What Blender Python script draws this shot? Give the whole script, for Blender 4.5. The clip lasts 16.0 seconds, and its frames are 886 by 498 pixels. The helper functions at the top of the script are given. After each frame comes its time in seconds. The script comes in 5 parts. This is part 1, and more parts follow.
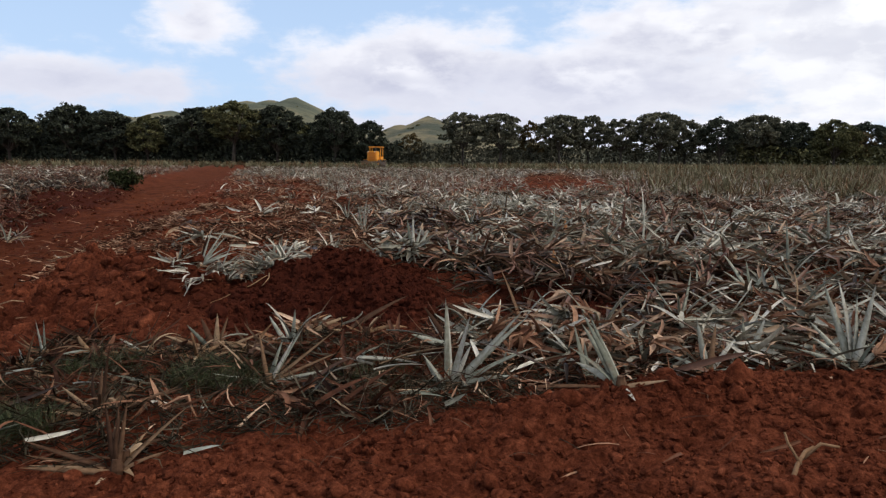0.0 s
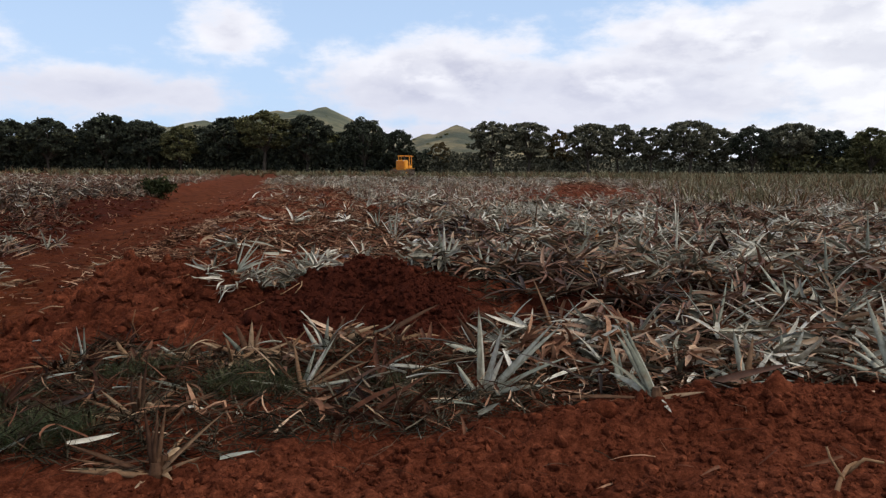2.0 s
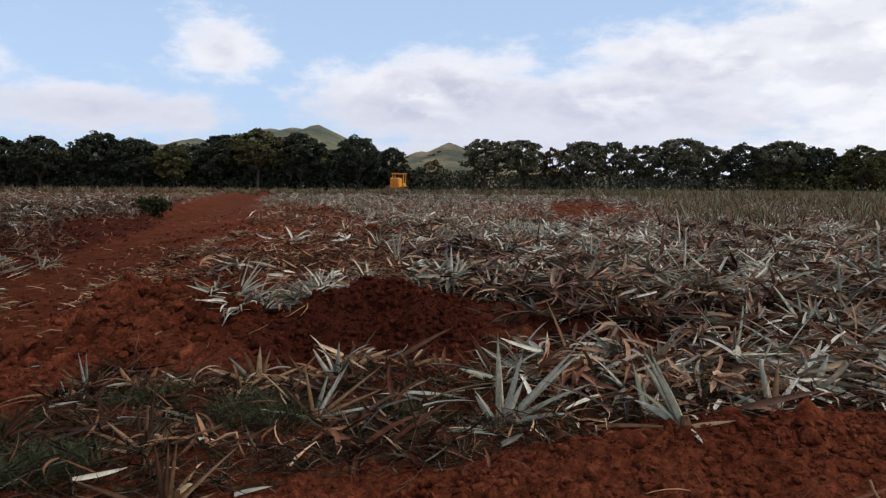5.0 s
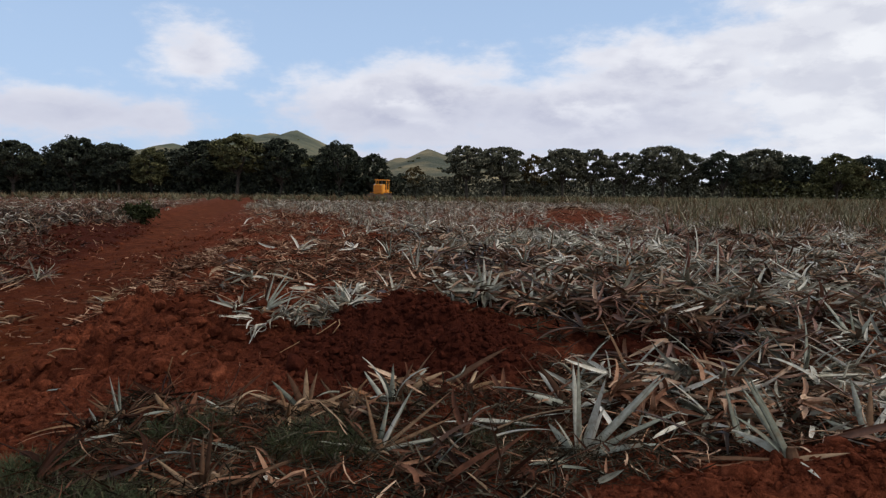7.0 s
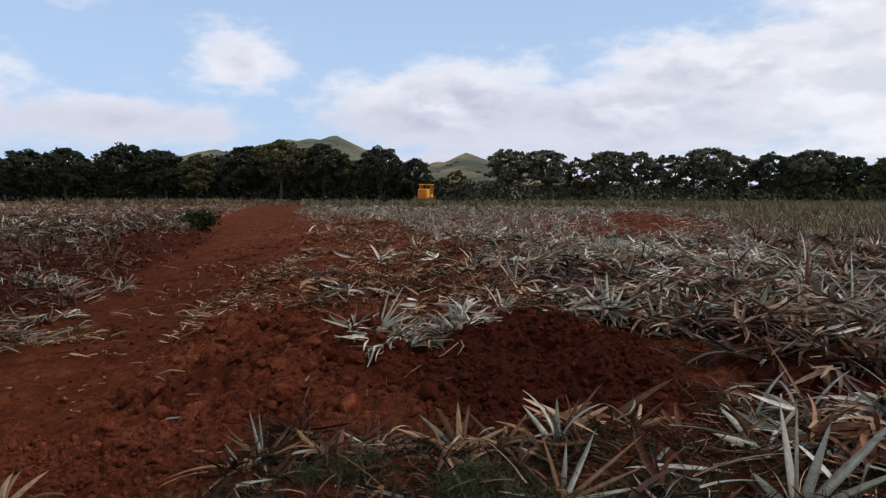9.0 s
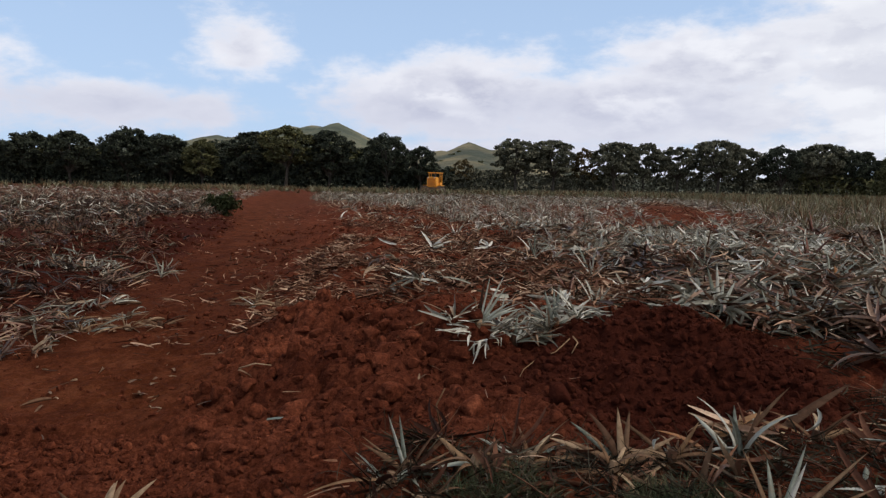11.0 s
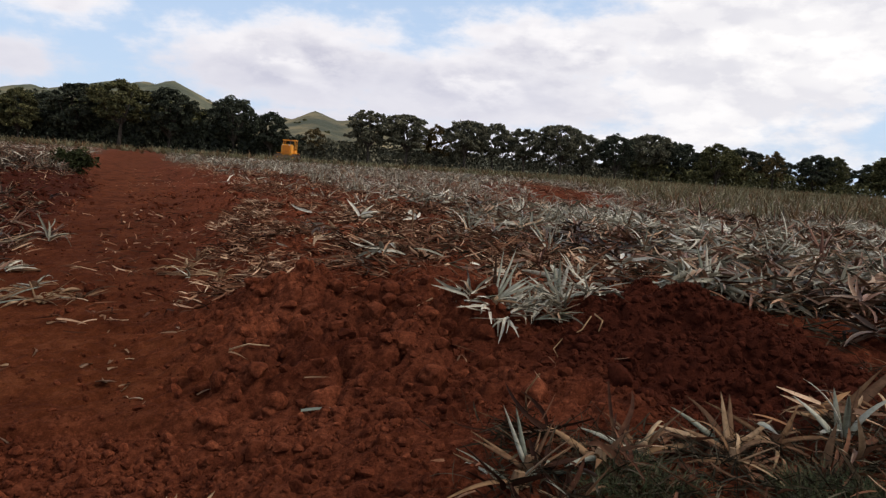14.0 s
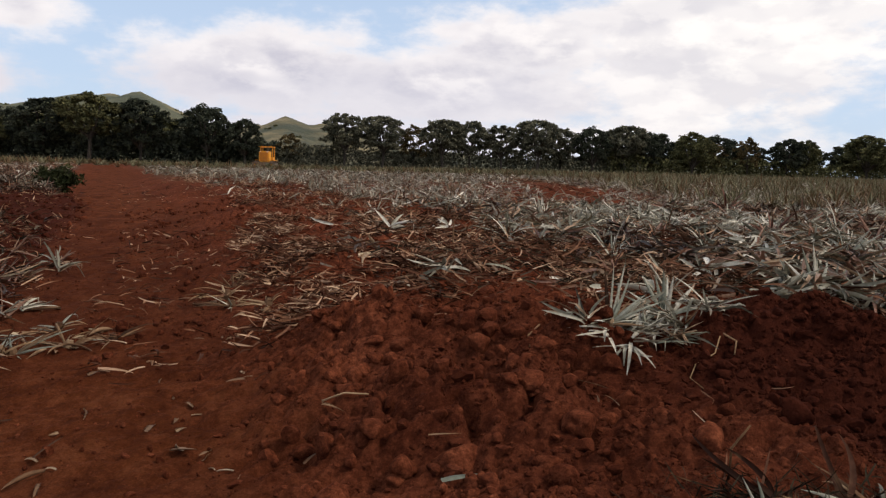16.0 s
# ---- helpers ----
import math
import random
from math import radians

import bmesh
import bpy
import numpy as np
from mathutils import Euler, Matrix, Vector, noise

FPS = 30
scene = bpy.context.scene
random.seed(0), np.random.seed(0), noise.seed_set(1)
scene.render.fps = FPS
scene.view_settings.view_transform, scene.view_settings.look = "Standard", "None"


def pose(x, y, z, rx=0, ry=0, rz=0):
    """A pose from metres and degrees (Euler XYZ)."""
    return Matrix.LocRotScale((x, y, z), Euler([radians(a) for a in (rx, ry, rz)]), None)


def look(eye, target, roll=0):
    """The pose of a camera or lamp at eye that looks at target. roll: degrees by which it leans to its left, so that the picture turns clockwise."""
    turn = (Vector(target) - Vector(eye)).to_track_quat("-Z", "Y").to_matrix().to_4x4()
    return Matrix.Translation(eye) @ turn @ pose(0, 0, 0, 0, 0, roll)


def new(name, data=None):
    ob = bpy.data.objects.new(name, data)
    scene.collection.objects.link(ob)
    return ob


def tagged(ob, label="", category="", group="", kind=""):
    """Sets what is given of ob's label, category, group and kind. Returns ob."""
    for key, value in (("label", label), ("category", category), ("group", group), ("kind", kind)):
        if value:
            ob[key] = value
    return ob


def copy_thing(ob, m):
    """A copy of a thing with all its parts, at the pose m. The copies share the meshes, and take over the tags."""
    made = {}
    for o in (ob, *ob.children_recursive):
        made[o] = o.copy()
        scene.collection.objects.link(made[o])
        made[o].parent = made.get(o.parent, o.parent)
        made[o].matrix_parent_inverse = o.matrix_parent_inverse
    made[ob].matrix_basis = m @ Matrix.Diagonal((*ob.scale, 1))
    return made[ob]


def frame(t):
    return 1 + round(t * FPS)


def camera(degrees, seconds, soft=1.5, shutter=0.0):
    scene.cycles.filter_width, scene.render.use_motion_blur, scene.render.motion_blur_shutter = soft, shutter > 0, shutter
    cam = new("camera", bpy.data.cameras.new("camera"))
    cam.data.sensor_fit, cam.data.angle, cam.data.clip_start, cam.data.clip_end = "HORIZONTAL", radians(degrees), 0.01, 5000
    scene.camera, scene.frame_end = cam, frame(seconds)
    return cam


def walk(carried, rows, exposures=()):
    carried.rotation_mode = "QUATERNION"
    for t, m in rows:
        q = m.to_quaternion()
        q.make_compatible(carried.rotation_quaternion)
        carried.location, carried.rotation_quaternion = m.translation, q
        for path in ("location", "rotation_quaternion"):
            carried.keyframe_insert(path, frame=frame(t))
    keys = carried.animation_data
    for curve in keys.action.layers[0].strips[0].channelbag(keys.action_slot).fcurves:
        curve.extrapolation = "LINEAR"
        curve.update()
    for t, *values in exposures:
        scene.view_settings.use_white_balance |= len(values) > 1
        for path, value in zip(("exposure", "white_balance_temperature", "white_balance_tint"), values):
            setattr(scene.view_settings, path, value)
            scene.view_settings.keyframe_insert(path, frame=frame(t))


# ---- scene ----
cam = camera(64.3, 16.0, soft=1.3)
PATH = [
    (0, (0.415, 0.681, 1.359), (0.369, 2.666, 1.119), 0.4),
    (0.5, (0.388, 0.677, 1.372), (0.297, 2.664, 1.157), 0.8),
    (1, (0.39, 0.669, 1.345), (0.261, 2.652, 1.119), 1.3),
    (1.5, (0.38, 0.662, 1.353), (0.243, 2.646, 1.135), 0.8),
    (2, (0.373, 0.671, 1.359), (0.248, 2.656, 1.143), 0.4),
    (2.5, (0.381, 0.667, 1.382), (0.258, 2.656, 1.211), -0.8),
    (3, (0.373, 0.665, 1.359), (0.23, 2.649, 1.159), 1.0),
    (3.5, (0.378, 0.671, 1.355), (0.256, 2.656, 1.141), 1.2),
    (4, (0.383, 0.663, 1.364), (0.271, 2.651, 1.168), 1.1),
    (6.5, (-0.39, 1.201, 1.412), (-0.494, 3.192, 1.258), -0.7),
    (7, (-0.53, 1.222, 1.418), (-0.574, 3.216, 1.269), 0.5),
    (7.5, (-0.801, 1.213, 1.389), (-0.632, 3.2, 1.242), 2.9),
    (8, (-1.054, 1.276, 1.463), (-0.897, 3.26, 1.266), 2.1),
    (8.5, (-1.258, 1.498, 1.445), (-1.283, 3.493, 1.304), -0.2),
    (9, (-1.501, 1.769, 1.49), (-1.651, 3.759, 1.351), 0.2),
    (11.5, (-2.931, 2.368, 1.36), (-3.066, 4.356, 1.187), 1.5),
    (12, (-3.281, 2.412, 1.325), (-3.24, 4.407, 1.187), 2.7),
    (12.5, (-3.546, 2.466, 1.345), (-3.424, 4.458, 1.209), 0.6),
    (13, (-3.716, 2.708, 1.342), (-3.582, 4.703, 1.305), -2.2),
    (13.5, (-3.903, 2.863, 1.282), (-3.786, 4.852, 1.117), 1.7),
    (14, (-4.176, 2.957, 1.247), (-3.88, 4.922, 1.022), 4.0),
    (14.5, (-4.373, 3.101, 1.294), (-4.053, 5.062, 1.064), 3.4),
    (15, (-4.512, 3.454, 1.3), (-4.273, 5.436, 1.18), -0.1),
    (15.5, (-4.765, 3.7, 1.295), (-4.533, 5.68, 1.138), 2.1),
    (16, (-5.061, 3.947, 1.28), (-4.7, 5.902, 1.056), 1.5),
]
walk(cam, [(t, look(eye, target, roll)) for t, eye, target, roll in PATH], [(0, .09, 6300, 10), (4, .1, 6300, 10), (6.5, -.16, 6180, 10), (7.5, -.08, 6200, 10), (9, -.06, 6180, 10), (12, -.04, 6280, 10), (13, .0, 6330, 10), (13.5, -.18, 6330, 10), (14, .06, 6600, 10.5), (14.5, .2, 6600, 10.5), (15, .15, 6620, 10.5), (16, .06, 6800, 11.5)])

# ---- world, sun ----
SUN_AZ, SUN_EL = radians(104), radians(50)
world = bpy.data.worlds.new("sky")
scene.world = world
world.use_nodes = True
wt = world.node_tree
wt.nodes.clear()


def wn(kind, **values):
    n = wt.nodes.new(kind)
    for key, value in values.items():
        n.inputs[key].default_value = value
    return n


def wmath(op, a, b=None, clamp=False):
    n = wt.nodes.new("ShaderNodeMath")
    n.operation, n.use_clamp = op, clamp
    for k, v in enumerate((a, b)):
        if v is None:
            continue
        if isinstance(v, (int, float)):
            n.inputs[k].default_value = v
        else:
            wt.links.new(v, n.inputs[k])
    return n.outputs[0]


def wrange(v, a, b, lo=0.0, hi=1.0):
    n = wt.nodes.new("ShaderNodeMapRange")
    n.interpolation_type = "SMOOTHSTEP"
    wt.links.new(v, n.inputs[0])
    for k, u in enumerate((a, b, lo, hi)):
        n.inputs[k + 1].default_value = u
    return n.outputs[0]


def wmix(f, a, b):
    n = wt.nodes.new("ShaderNodeMix")
    n.data_type = "RGBA"
    for slot, v in ((0, f), (6, a), (7, b)):
        if isinstance(v, tuple):
            n.inputs[slot].default_value = v
        else:
            wt.links.new(v, n.inputs[slot])
    return n.outputs[2]


sky = wt.nodes.new("ShaderNodeTexSky")
sky.sky_type = "NISHITA"
sky.sun_disc = False
sky.sun_elevation, sky.sun_rotation = SUN_EL, SUN_AZ
sky.air_density, sky.dust_density = 1.0, 1.2
coords = wt.nodes.new("ShaderNodeTexCoord")
split = wt.nodes.new("ShaderNodeSeparateXYZ")
wt.links.new(coords.outputs["Generated"], split.inputs[0])
DX, DY, DZ = split.outputs
azimuth = wmath("MULTIPLY", wmath("ARCTAN2", DX, DY), 180 / math.pi)
elevation = wmath("MULTIPLY", wmath("ARCSINE", DZ), 180 / math.pi)
stretched = wt.nodes.new("ShaderNodeMapping")
stretched.inputs["Scale"].default_value = (1, 1, 2.2)
wt.links.new(coords.outputs["Generated"], stretched.inputs[0])


def wnoise(scale, detail=5.0, rough=0.55, where=None):
    n = wn("ShaderNodeTexNoise", Scale=scale, Detail=detail, Roughness=rough)
    wt.links.new(where or stretched.outputs[0], n.inputs["Vector"])
    return n.outputs["Fac"]


billow = wnoise(14.0, 6.0, 0.6)
drift = wnoise(4.0, 4.0, 0.5)
# cloud banks: azimuth, elevation, half width, half height (degrees), weight
BANKS = ((-20.2, 10.5, 4.6, 2.8, .82), (-15.5, 9.3, 4.0, 1.0, 0.3), (-29.0, 5.6, 10.0, 2.0, 1.0), (-42.0, 7.0, 9.0, 4.0, 0.8), (-4.0, 7.0, 9.5, 3.4, 1.25), (-1.0, 9.0, 6.0, 2.6, 0.8),
         (11.0, 6.2, 16.0, 3.4, 1.1), (18.0, 9.6, 11.0, 3.0, 1.0), (10.5, 12.0, 4.2, 2.0, 0.35), (30.0, 10.0, 10.0, 7.5, 1.3), (37.0, 18.0, 13.0, 12.0, 1.2), (4.0, 2.5, 34.0, 2.2, 0.9), (-31, 16.0, 4.5, 2.2, 0.7))
cover = wmath("MULTIPLY", drift, 0.0)
for az, el, raz, rel, weight in BANKS:
    u = wmath("DIVIDE", wmath("SUBTRACT", azimuth, az), raz)
    v = wmath("DIVIDE", wmath("SUBTRACT", elevation, el), rel)
    r = wmath("ADD", wmath("MULTIPLY", u, u), wmath("MULTIPLY", v, v))
    cover = wmath("MAXIMUM", cover, wmath("MULTIPLY", wmath("EXPONENT", wmath("MULTIPLY", r, -0.9)), weight))
# beyond the banks the cloud goes on, broken, round the rest of the sky
elsewhere = wmath("MAXIMUM", wrange(DY, 0.75, 0.2), wrange(elevation, 22.0, 40.0))
cover = wmath("MAXIMUM", cover, wmath("MULTIPLY", elsewhere, wrange(drift, 0.32, 0.56)))
shape = wmath("ADD", cover, wmath("MULTIPLY", wmath("SUBTRACT", billow, 0.5), 1.25))
mask = wrange(shape, 0.2, 0.74)
depth = wrange(wnoise(6.0, 3.0, 0.45), 0.36, 0.66)
thick = wrange(shape, 0.45, 1.2)
# billows are lit from above on the sunward side and grey below
lifted = wt.nodes.new("ShaderNodeMapping")
lifted.inputs["Scale"].default_value = (1, 1, 2.2)
lifted.inputs["Location"].default_value = (0.012, 0, 0.045)
wt.links.new(coords.outputs["Generated"], lifted.inputs[0])
shaded = wrange(wmath("SUBTRACT", billow, wnoise(14.0, 6.0, 0.6, lifted.outputs[0])), -0.10, 0.12)
coarse = wrange(wmath("SUBTRACT", wnoise(5.0, 3.0, 0.5), wnoise(5.0, 3.0, 0.5, lifted.outputs[0])), -0.06, 0.07)
lit = wmath("ADD", wmath("MULTIPLY", shaded, 0.45), wmath("MULTIPLY", coarse, 0.55))
cloud = wmix(wmath("MULTIPLY", thick, wmath("SUBTRACT", 1.0, lit)), (0.95, 0.94, 0.98, 1), (0.55, 0.56, 0.68, 1))
under = wrange(wmath("ADD", elevation, wmath("MULTIPLY", wnoise(7.0, 3.0, 0.5), 5.0)), 8.0, 11.5)
cloud = wmix(wmath("MULTIPLY", wmath("SUBTRACT", 1.0, under), 0.6), cloud, (0.68, 0.69, 0.80, 1))
cloud = wmix(wmath("MULTIPLY", wrange(azimuth, 8.0, 32.0), 0.85), cloud, wmix(lit, (0.84, 0.84, 0.89, 1), (1.06, 1.05, 1.05, 1)))
cloud = wmix(elsewhere, cloud, wmix(depth, (0.64, 0.625, 0.64, 1), (0.94, 0.92, 0.91, 1)))
blue = wt.nodes.new("ShaderNodeVectorMath")
blue.operation = "SCALE"
blue.inputs["Scale"].default_value = 0.13
wt.links.new(sky.outputs[0], blue.inputs[0])
hazed = wmix(wrange(elevation, 40.0, 4.0, 0.35, 0.78), blue.outputs[0], (0.57, 0.74, 1.0, 1))
seen_sky = wmix(mask, hazed, cloud)
background = wn("ShaderNodeBackground", Strength=0.95)
wt.links.new(seen_sky, background.inputs[0])
wout = wt.nodes.new("ShaderNodeOutputWorld")
wt.links.new(background.outputs[0], wout.inputs[0])

sun = new("sun", bpy.data.lights.new("sun", "SUN"))
sun.data.energy, sun.data.angle, sun.data.color = 1.75, radians(7), (1.0, 0.86, 0.70)
sun.matrix_world = look((0, 0, 0), (-math.sin(SUN_AZ) * math.cos(SUN_EL), -math.cos(SUN_AZ) * math.cos(SUN_EL), -math.sin(SUN_EL)))

# ---- materials ----
def material(name, rough=0.9, spec=0.2):
    m = bpy.data.materials.new(name)
    m.use_nodes = True
    b = m.node_tree.nodes["Principled BSDF"]
    b.inputs["Roughness"].default_value = rough
    b.inputs["Specular IOR Level"].default_value = spec
    return m, m.node_tree, b


def node(tree, kind, **values):
    n = tree.nodes.new(kind)
    for key, value in values.items():
        n.inputs[key].default_value = value
    return n


def noise_tex(tree, scale, detail=4.0, rough=0.55, stretch=None):
    g = tree.nodes.new("ShaderNodeNewGeometry")
    n = node(tree, "ShaderNodeTexNoise", Scale=scale, Detail=detail, Roughness=rough)
    if stretch:
        mp = tree.nodes.new("ShaderNodeMapping")
        mp.inputs["Scale"].default_value = stretch
        tree.links.new(g.outputs["Position"], mp.inputs[0])
        tree.links.new(mp.outputs[0], n.inputs["Vector"])
    else:
        tree.links.new(g.outputs["Position"], n.inputs["Vector"])
    return n.outputs["Fac"]


def ramp(tree, fac, stops, constant=False):
    r = tree.nodes.new("ShaderNodeValToRGB")
    e = r.color_ramp.elements
    r.color_ramp.interpolation = "CONSTANT" if constant else "LINEAR"
    while len(e) < len(stops):
        e.new(0.5)
    for k, (at, colour) in enumerate(stops):
        e[k].position, e[k].color = at, (*colour, 1)
    tree.links.new(fac, r.inputs[0])
    return r.outputs[0]


def mix(tree, f, a, b, mode="MIX"):
    n = tree.nodes.new("ShaderNodeMix")
    n.data_type, n.blend_type = "RGBA", mode
    for slot, v in ((0, f), (6, a), (7, b)):
        if isinstance(v, (int, float)):
            n.inputs[slot].default_value = v
        elif isinstance(v, tuple):
            n.inputs[slot].default_value = (*v, 1)
        else:
            tree.links.new(v, n.inputs[slot])
    return n.outputs[2]


def relief(tree, b, fac, strength, distance):
    n = node(tree, "ShaderNodeBump", Strength=strength, Distance=distance)
    tree.links.new(fac, n.inputs["Height"])
    tree.links.new(n.outputs[0], b.inputs["Normal"])


def soil_colour(tree, dry=None, damp=None):
    fine = ramp(tree, noise_tex(tree, 15, 9, 0.76), ((0.36, (0.048, 0.0140, 0.0080)), (0.5, (0.114, 0.0340, 0.0175)), (0.64, (0.210, 0.070, 0.036))))
    grit = ramp(tree, noise_tex(tree, 75, 3, 0.6), ((0.3, (0.74, 0.72, 0.72)), (0.58, (1.05, 1.05, 1.05)), (0.72, (1.5, 1.55, 1.6))))
    broad = ramp(tree, noise_tex(tree, 0.9, 4), ((0.3, (0.62, 0.55, 0.53)), (0.7, (1.15, 1.12, 1.1))))
    c = mix(tree, 1.0, fine, broad, "MULTIPLY")
    if dry is not None:
        dust = ramp(tree, noise_tex(tree, 2.6, 9, 0.76, (1, 0.7, 1)), ((0.38, (0.040, 0.0110, 0.0044)), (0.5, (0.086, 0.0250, 0.0098)), (0.62, (0.150, 0.050, 0.021))))
        c = mix(tree, dry, c, dust)
    if damp is not None:
        wet = ramp(tree, noise_tex(tree, 14, 5, 0.6), ((0.3, (0.024, 0.0064, 0.0042)), (0.7, (0.064, 0.0172, 0.0100))))
        c = mix(tree, damp, c, wet)
    return mix(tree, 0.8, c, mix(tree, 1.0, c, grit, "MULTIPLY"))


M_SOIL, T, B = material("red_soil", 1.0, 0.02)
at = T.nodes.new("ShaderNodeAttribute")
at.attribute_name = "trodden"
damp_at = T.nodes.new("ShaderNodeAttribute")
damp_at.attribute_name = "damp"
far_cover = T.nodes.new("ShaderNodeAttribute")
far_cover.attribute_name = "litter"
straw = ramp(T, noise_tex(T, 2.5, 6, 0.7), ((0.3, (0.045, 0.024, 0.013)), (0.55, (0.080, 0.062, 0.039)), (0.75, (0.125, 0.114, 0.082))))
T.links.new(mix(T, far_cover.outputs["Fac"], soil_colour(T, at.outputs["Fac"], damp_at.outputs["Fac"]), straw), B.inputs["Base Color"])
relief(T, B, noise_tex(T, 34, 8, 0.75), 0.9, 0.03)

M_CLOD, T, B = material("soil_clod", 1.0, 0.02)
rnd = T.nodes.new("ShaderNodeNewGeometry")
tone = ramp(T, rnd.outputs["Random Per Island"], ((0.0, (0.75, 0.75, 0.76)), (0.7, (1.05, 1.05, 1.04)), (0.95, (1.25, 1.25, 1.22)), (1.0, (1.7, 1.75, 1.7))))
damp_at = T.nodes.new("ShaderNodeAttribute")
damp_at.attribute_name = "damp"
T.links.new(mix(T, 1.0, soil_colour(T, None, damp_at.outputs["Fac"]), tone, "MULTIPLY"), B.inputs["Base Color"])
relief(T, B, noise_tex(T, 42, 7, 0.7), 0.7, 0.025)


def leaf_material(name, stops, per_object, rough=0.42, spec=0.3):
    m, t, b = material(name, rough, spec)
    if per_object:
        pick = t.nodes.new("ShaderNodeObjectInfo").outputs["Random"]
    else:
        mark = t.nodes.new("ShaderNodeAttribute")
        mark.attribute_name = "age"
        pick = mark.outputs["Fac"]
    base = ramp(t, pick, stops)
    mottled = ramp(t, noise_tex(t, 22, 5, 0.65), ((0.3, (0.6, 0.56, 0.5)), (0.65, (1.12, 1.12, 1.12))))
    c = mix(t, 1.0, base, mottled, "MULTIPLY")
    spots = ramp(t, noise_tex(t, 6, 3), ((0.60, (0, 0, 0)), (0.72, (0.55, 0.55, 0.55))))
    c = mix(t, spots, c, (0.17, 0.095, 0.05))
    t.links.new(c, b.inputs["Base Color"])
    relief(t, b, noise_tex(t, 90, 3), 0.25, 0.004)
    glow = t.nodes.new("ShaderNodeBsdfTranslucent")
    t.links.new(c, glow.inputs["Color"])
    both = node(t, "ShaderNodeMixShader", Fac=0.08)
    t.links.new(b.outputs[0], both.inputs[1])
    t.links.new(glow.outputs[0], both.inputs[2])
    t.links.new(both.outputs[0], t.nodes["Material Output"].inputs["Surface"])
    return m


GREY_GREEN = ((0.0, (0.150, 0.168, 0.132)), (0.35, (0.250, 0.272, 0.225)), (0.7, (0.360, 0.375, 0.320)), (0.9, (0.45, 0.455, 0.40)), (1.0, (0.54, 0.53, 0.47)))
STRAW = ((0.0, (0.055, 0.027, 0.016)), (0.35, (0.135, 0.076, 0.045)), (0.7, (0.225, 0.142, 0.086)), (1.0, (0.34, 0.245, 0.16)))
MIXED = ((0.0, (0.022, 0.012, 0.007)), (0.16, (0.090, 0.044, 0.026)), (0.28, (0.205, 0.102, 0.070)), (0.42, (0.350, 0.245, 0.158)), (0.50, (0.075, 0.074, 0.056)), (0.62, (0.205, 0.202, 0.156)), (0.78, (0.50, 0.488, 0.41)), (1.0, (0.68, 0.665, 0.595)))
BROWN = ((0.0, (0.032, 0.013, 0.008)), (0.35, (0.105, 0.045, 0.027)), (0.62, (0.215, 0.106, 0.064)), (0.85, (0.38, 0.225, 0.145)), (1.0, (0.62, 0.45, 0.32)))
STANDING = ((0.0, (0.035, 0.026, 0.014)), (0.25, (0.190, 0.105, 0.048)), (0.45, (0.110, 0.105, 0.056)), (0.75, (0.205, 0.200, 0.118)), (1.0, (0.36, 0.335, 0.23)))
M_GREEN = leaf_material("waxy_leaf", GREY_GREEN, True)
M_STRAW = leaf_material("dry_leaf", STRAW, True, 0.75, 0.12)
M_MIXED = leaf_material("mixed_litter", MIXED, False)
M_BROWN = leaf_material("brown_litter", BROWN, False, 0.8, 0.1)
# near-black tones for shreds laid under and between the plants, and for roots
M_DARK_LITTER = leaf_material("dark_litter", ((0.0, (0.012, 0.009, 0.006)), (0.5, (0.028, 0.023, 0.015)), (0.85, (0.058, 0.050, 0.034)), (1.0, (0.13, 0.115, 0.085))), False, 0.8, 0.05)
M_STAND = leaf_material("standing_leaf", STANDING, False, 0.6)
M_GRASS = leaf_material("grass_blade", ((0.0, (0.022, 0.036, 0.012)), (0.5, (0.042, 0.062, 0.022)), (0.8, (0.085, 0.095, 0.042)), (1.0, (0.17, 0.145, 0.08))), False, 0.6)


def foliage(name, stops, rough=0.6):
    m, t, b = material(name, 0.8, 0.05)
    pick = t.nodes.new("ShaderNodeNewGeometry").outputs["Random Per Island"]
    # the broad noise puts sunlit and shaded masses into the leaf colour
    c = mix(t, 1.0, ramp(t, pick, stops), ramp(t, noise_tex(t, 0.55, 4), ((0.35, (0.45, 0.48, 0.46)), (0.65, (1.5, 1.45, 1.3)))), "MULTIPLY")
    t.links.new(c, b.inputs["Base Color"])
    return m


M_CROWN = foliage("crown_leaves", ((0.0, (0.027, 0.033, 0.030)), (0.5, (0.042, 0.050, 0.041)), (1.0, (0.074, 0.086, 0.060))))
# haze in the air is put into this leaf colour: paler and greyer
M_CROWN_HAZED = foliage("hazed_crown_leaves", ((0.0, (0.070, 0.074, 0.062)), (0.5, (0.115, 0.118, 0.092)), (1.0, (0.180, 0.178, 0.132))))
M_CROWN_OLIVE = foliage("olive_crown_leaves", ((0.0, (0.050, 0.054, 0.030)), (0.5, (0.088, 0.092, 0.048)), (1.0, (0.155, 0.152, 0.078))))
M_CROWN_BROWN = foliage("browning_leaves", ((0.0, (0.050, 0.037, 0.020)), (0.5, (0.095, 0.072, 0.036)), (1.0, (0.150, 0.115, 0.060))))
M_BUSH = foliage("bush_leaves", ((0.0, (0.014, 0.019, 0.009)), (0.6, (0.026, 0.033, 0.015)), (1.0, (0.055, 0.060, 0.028))))

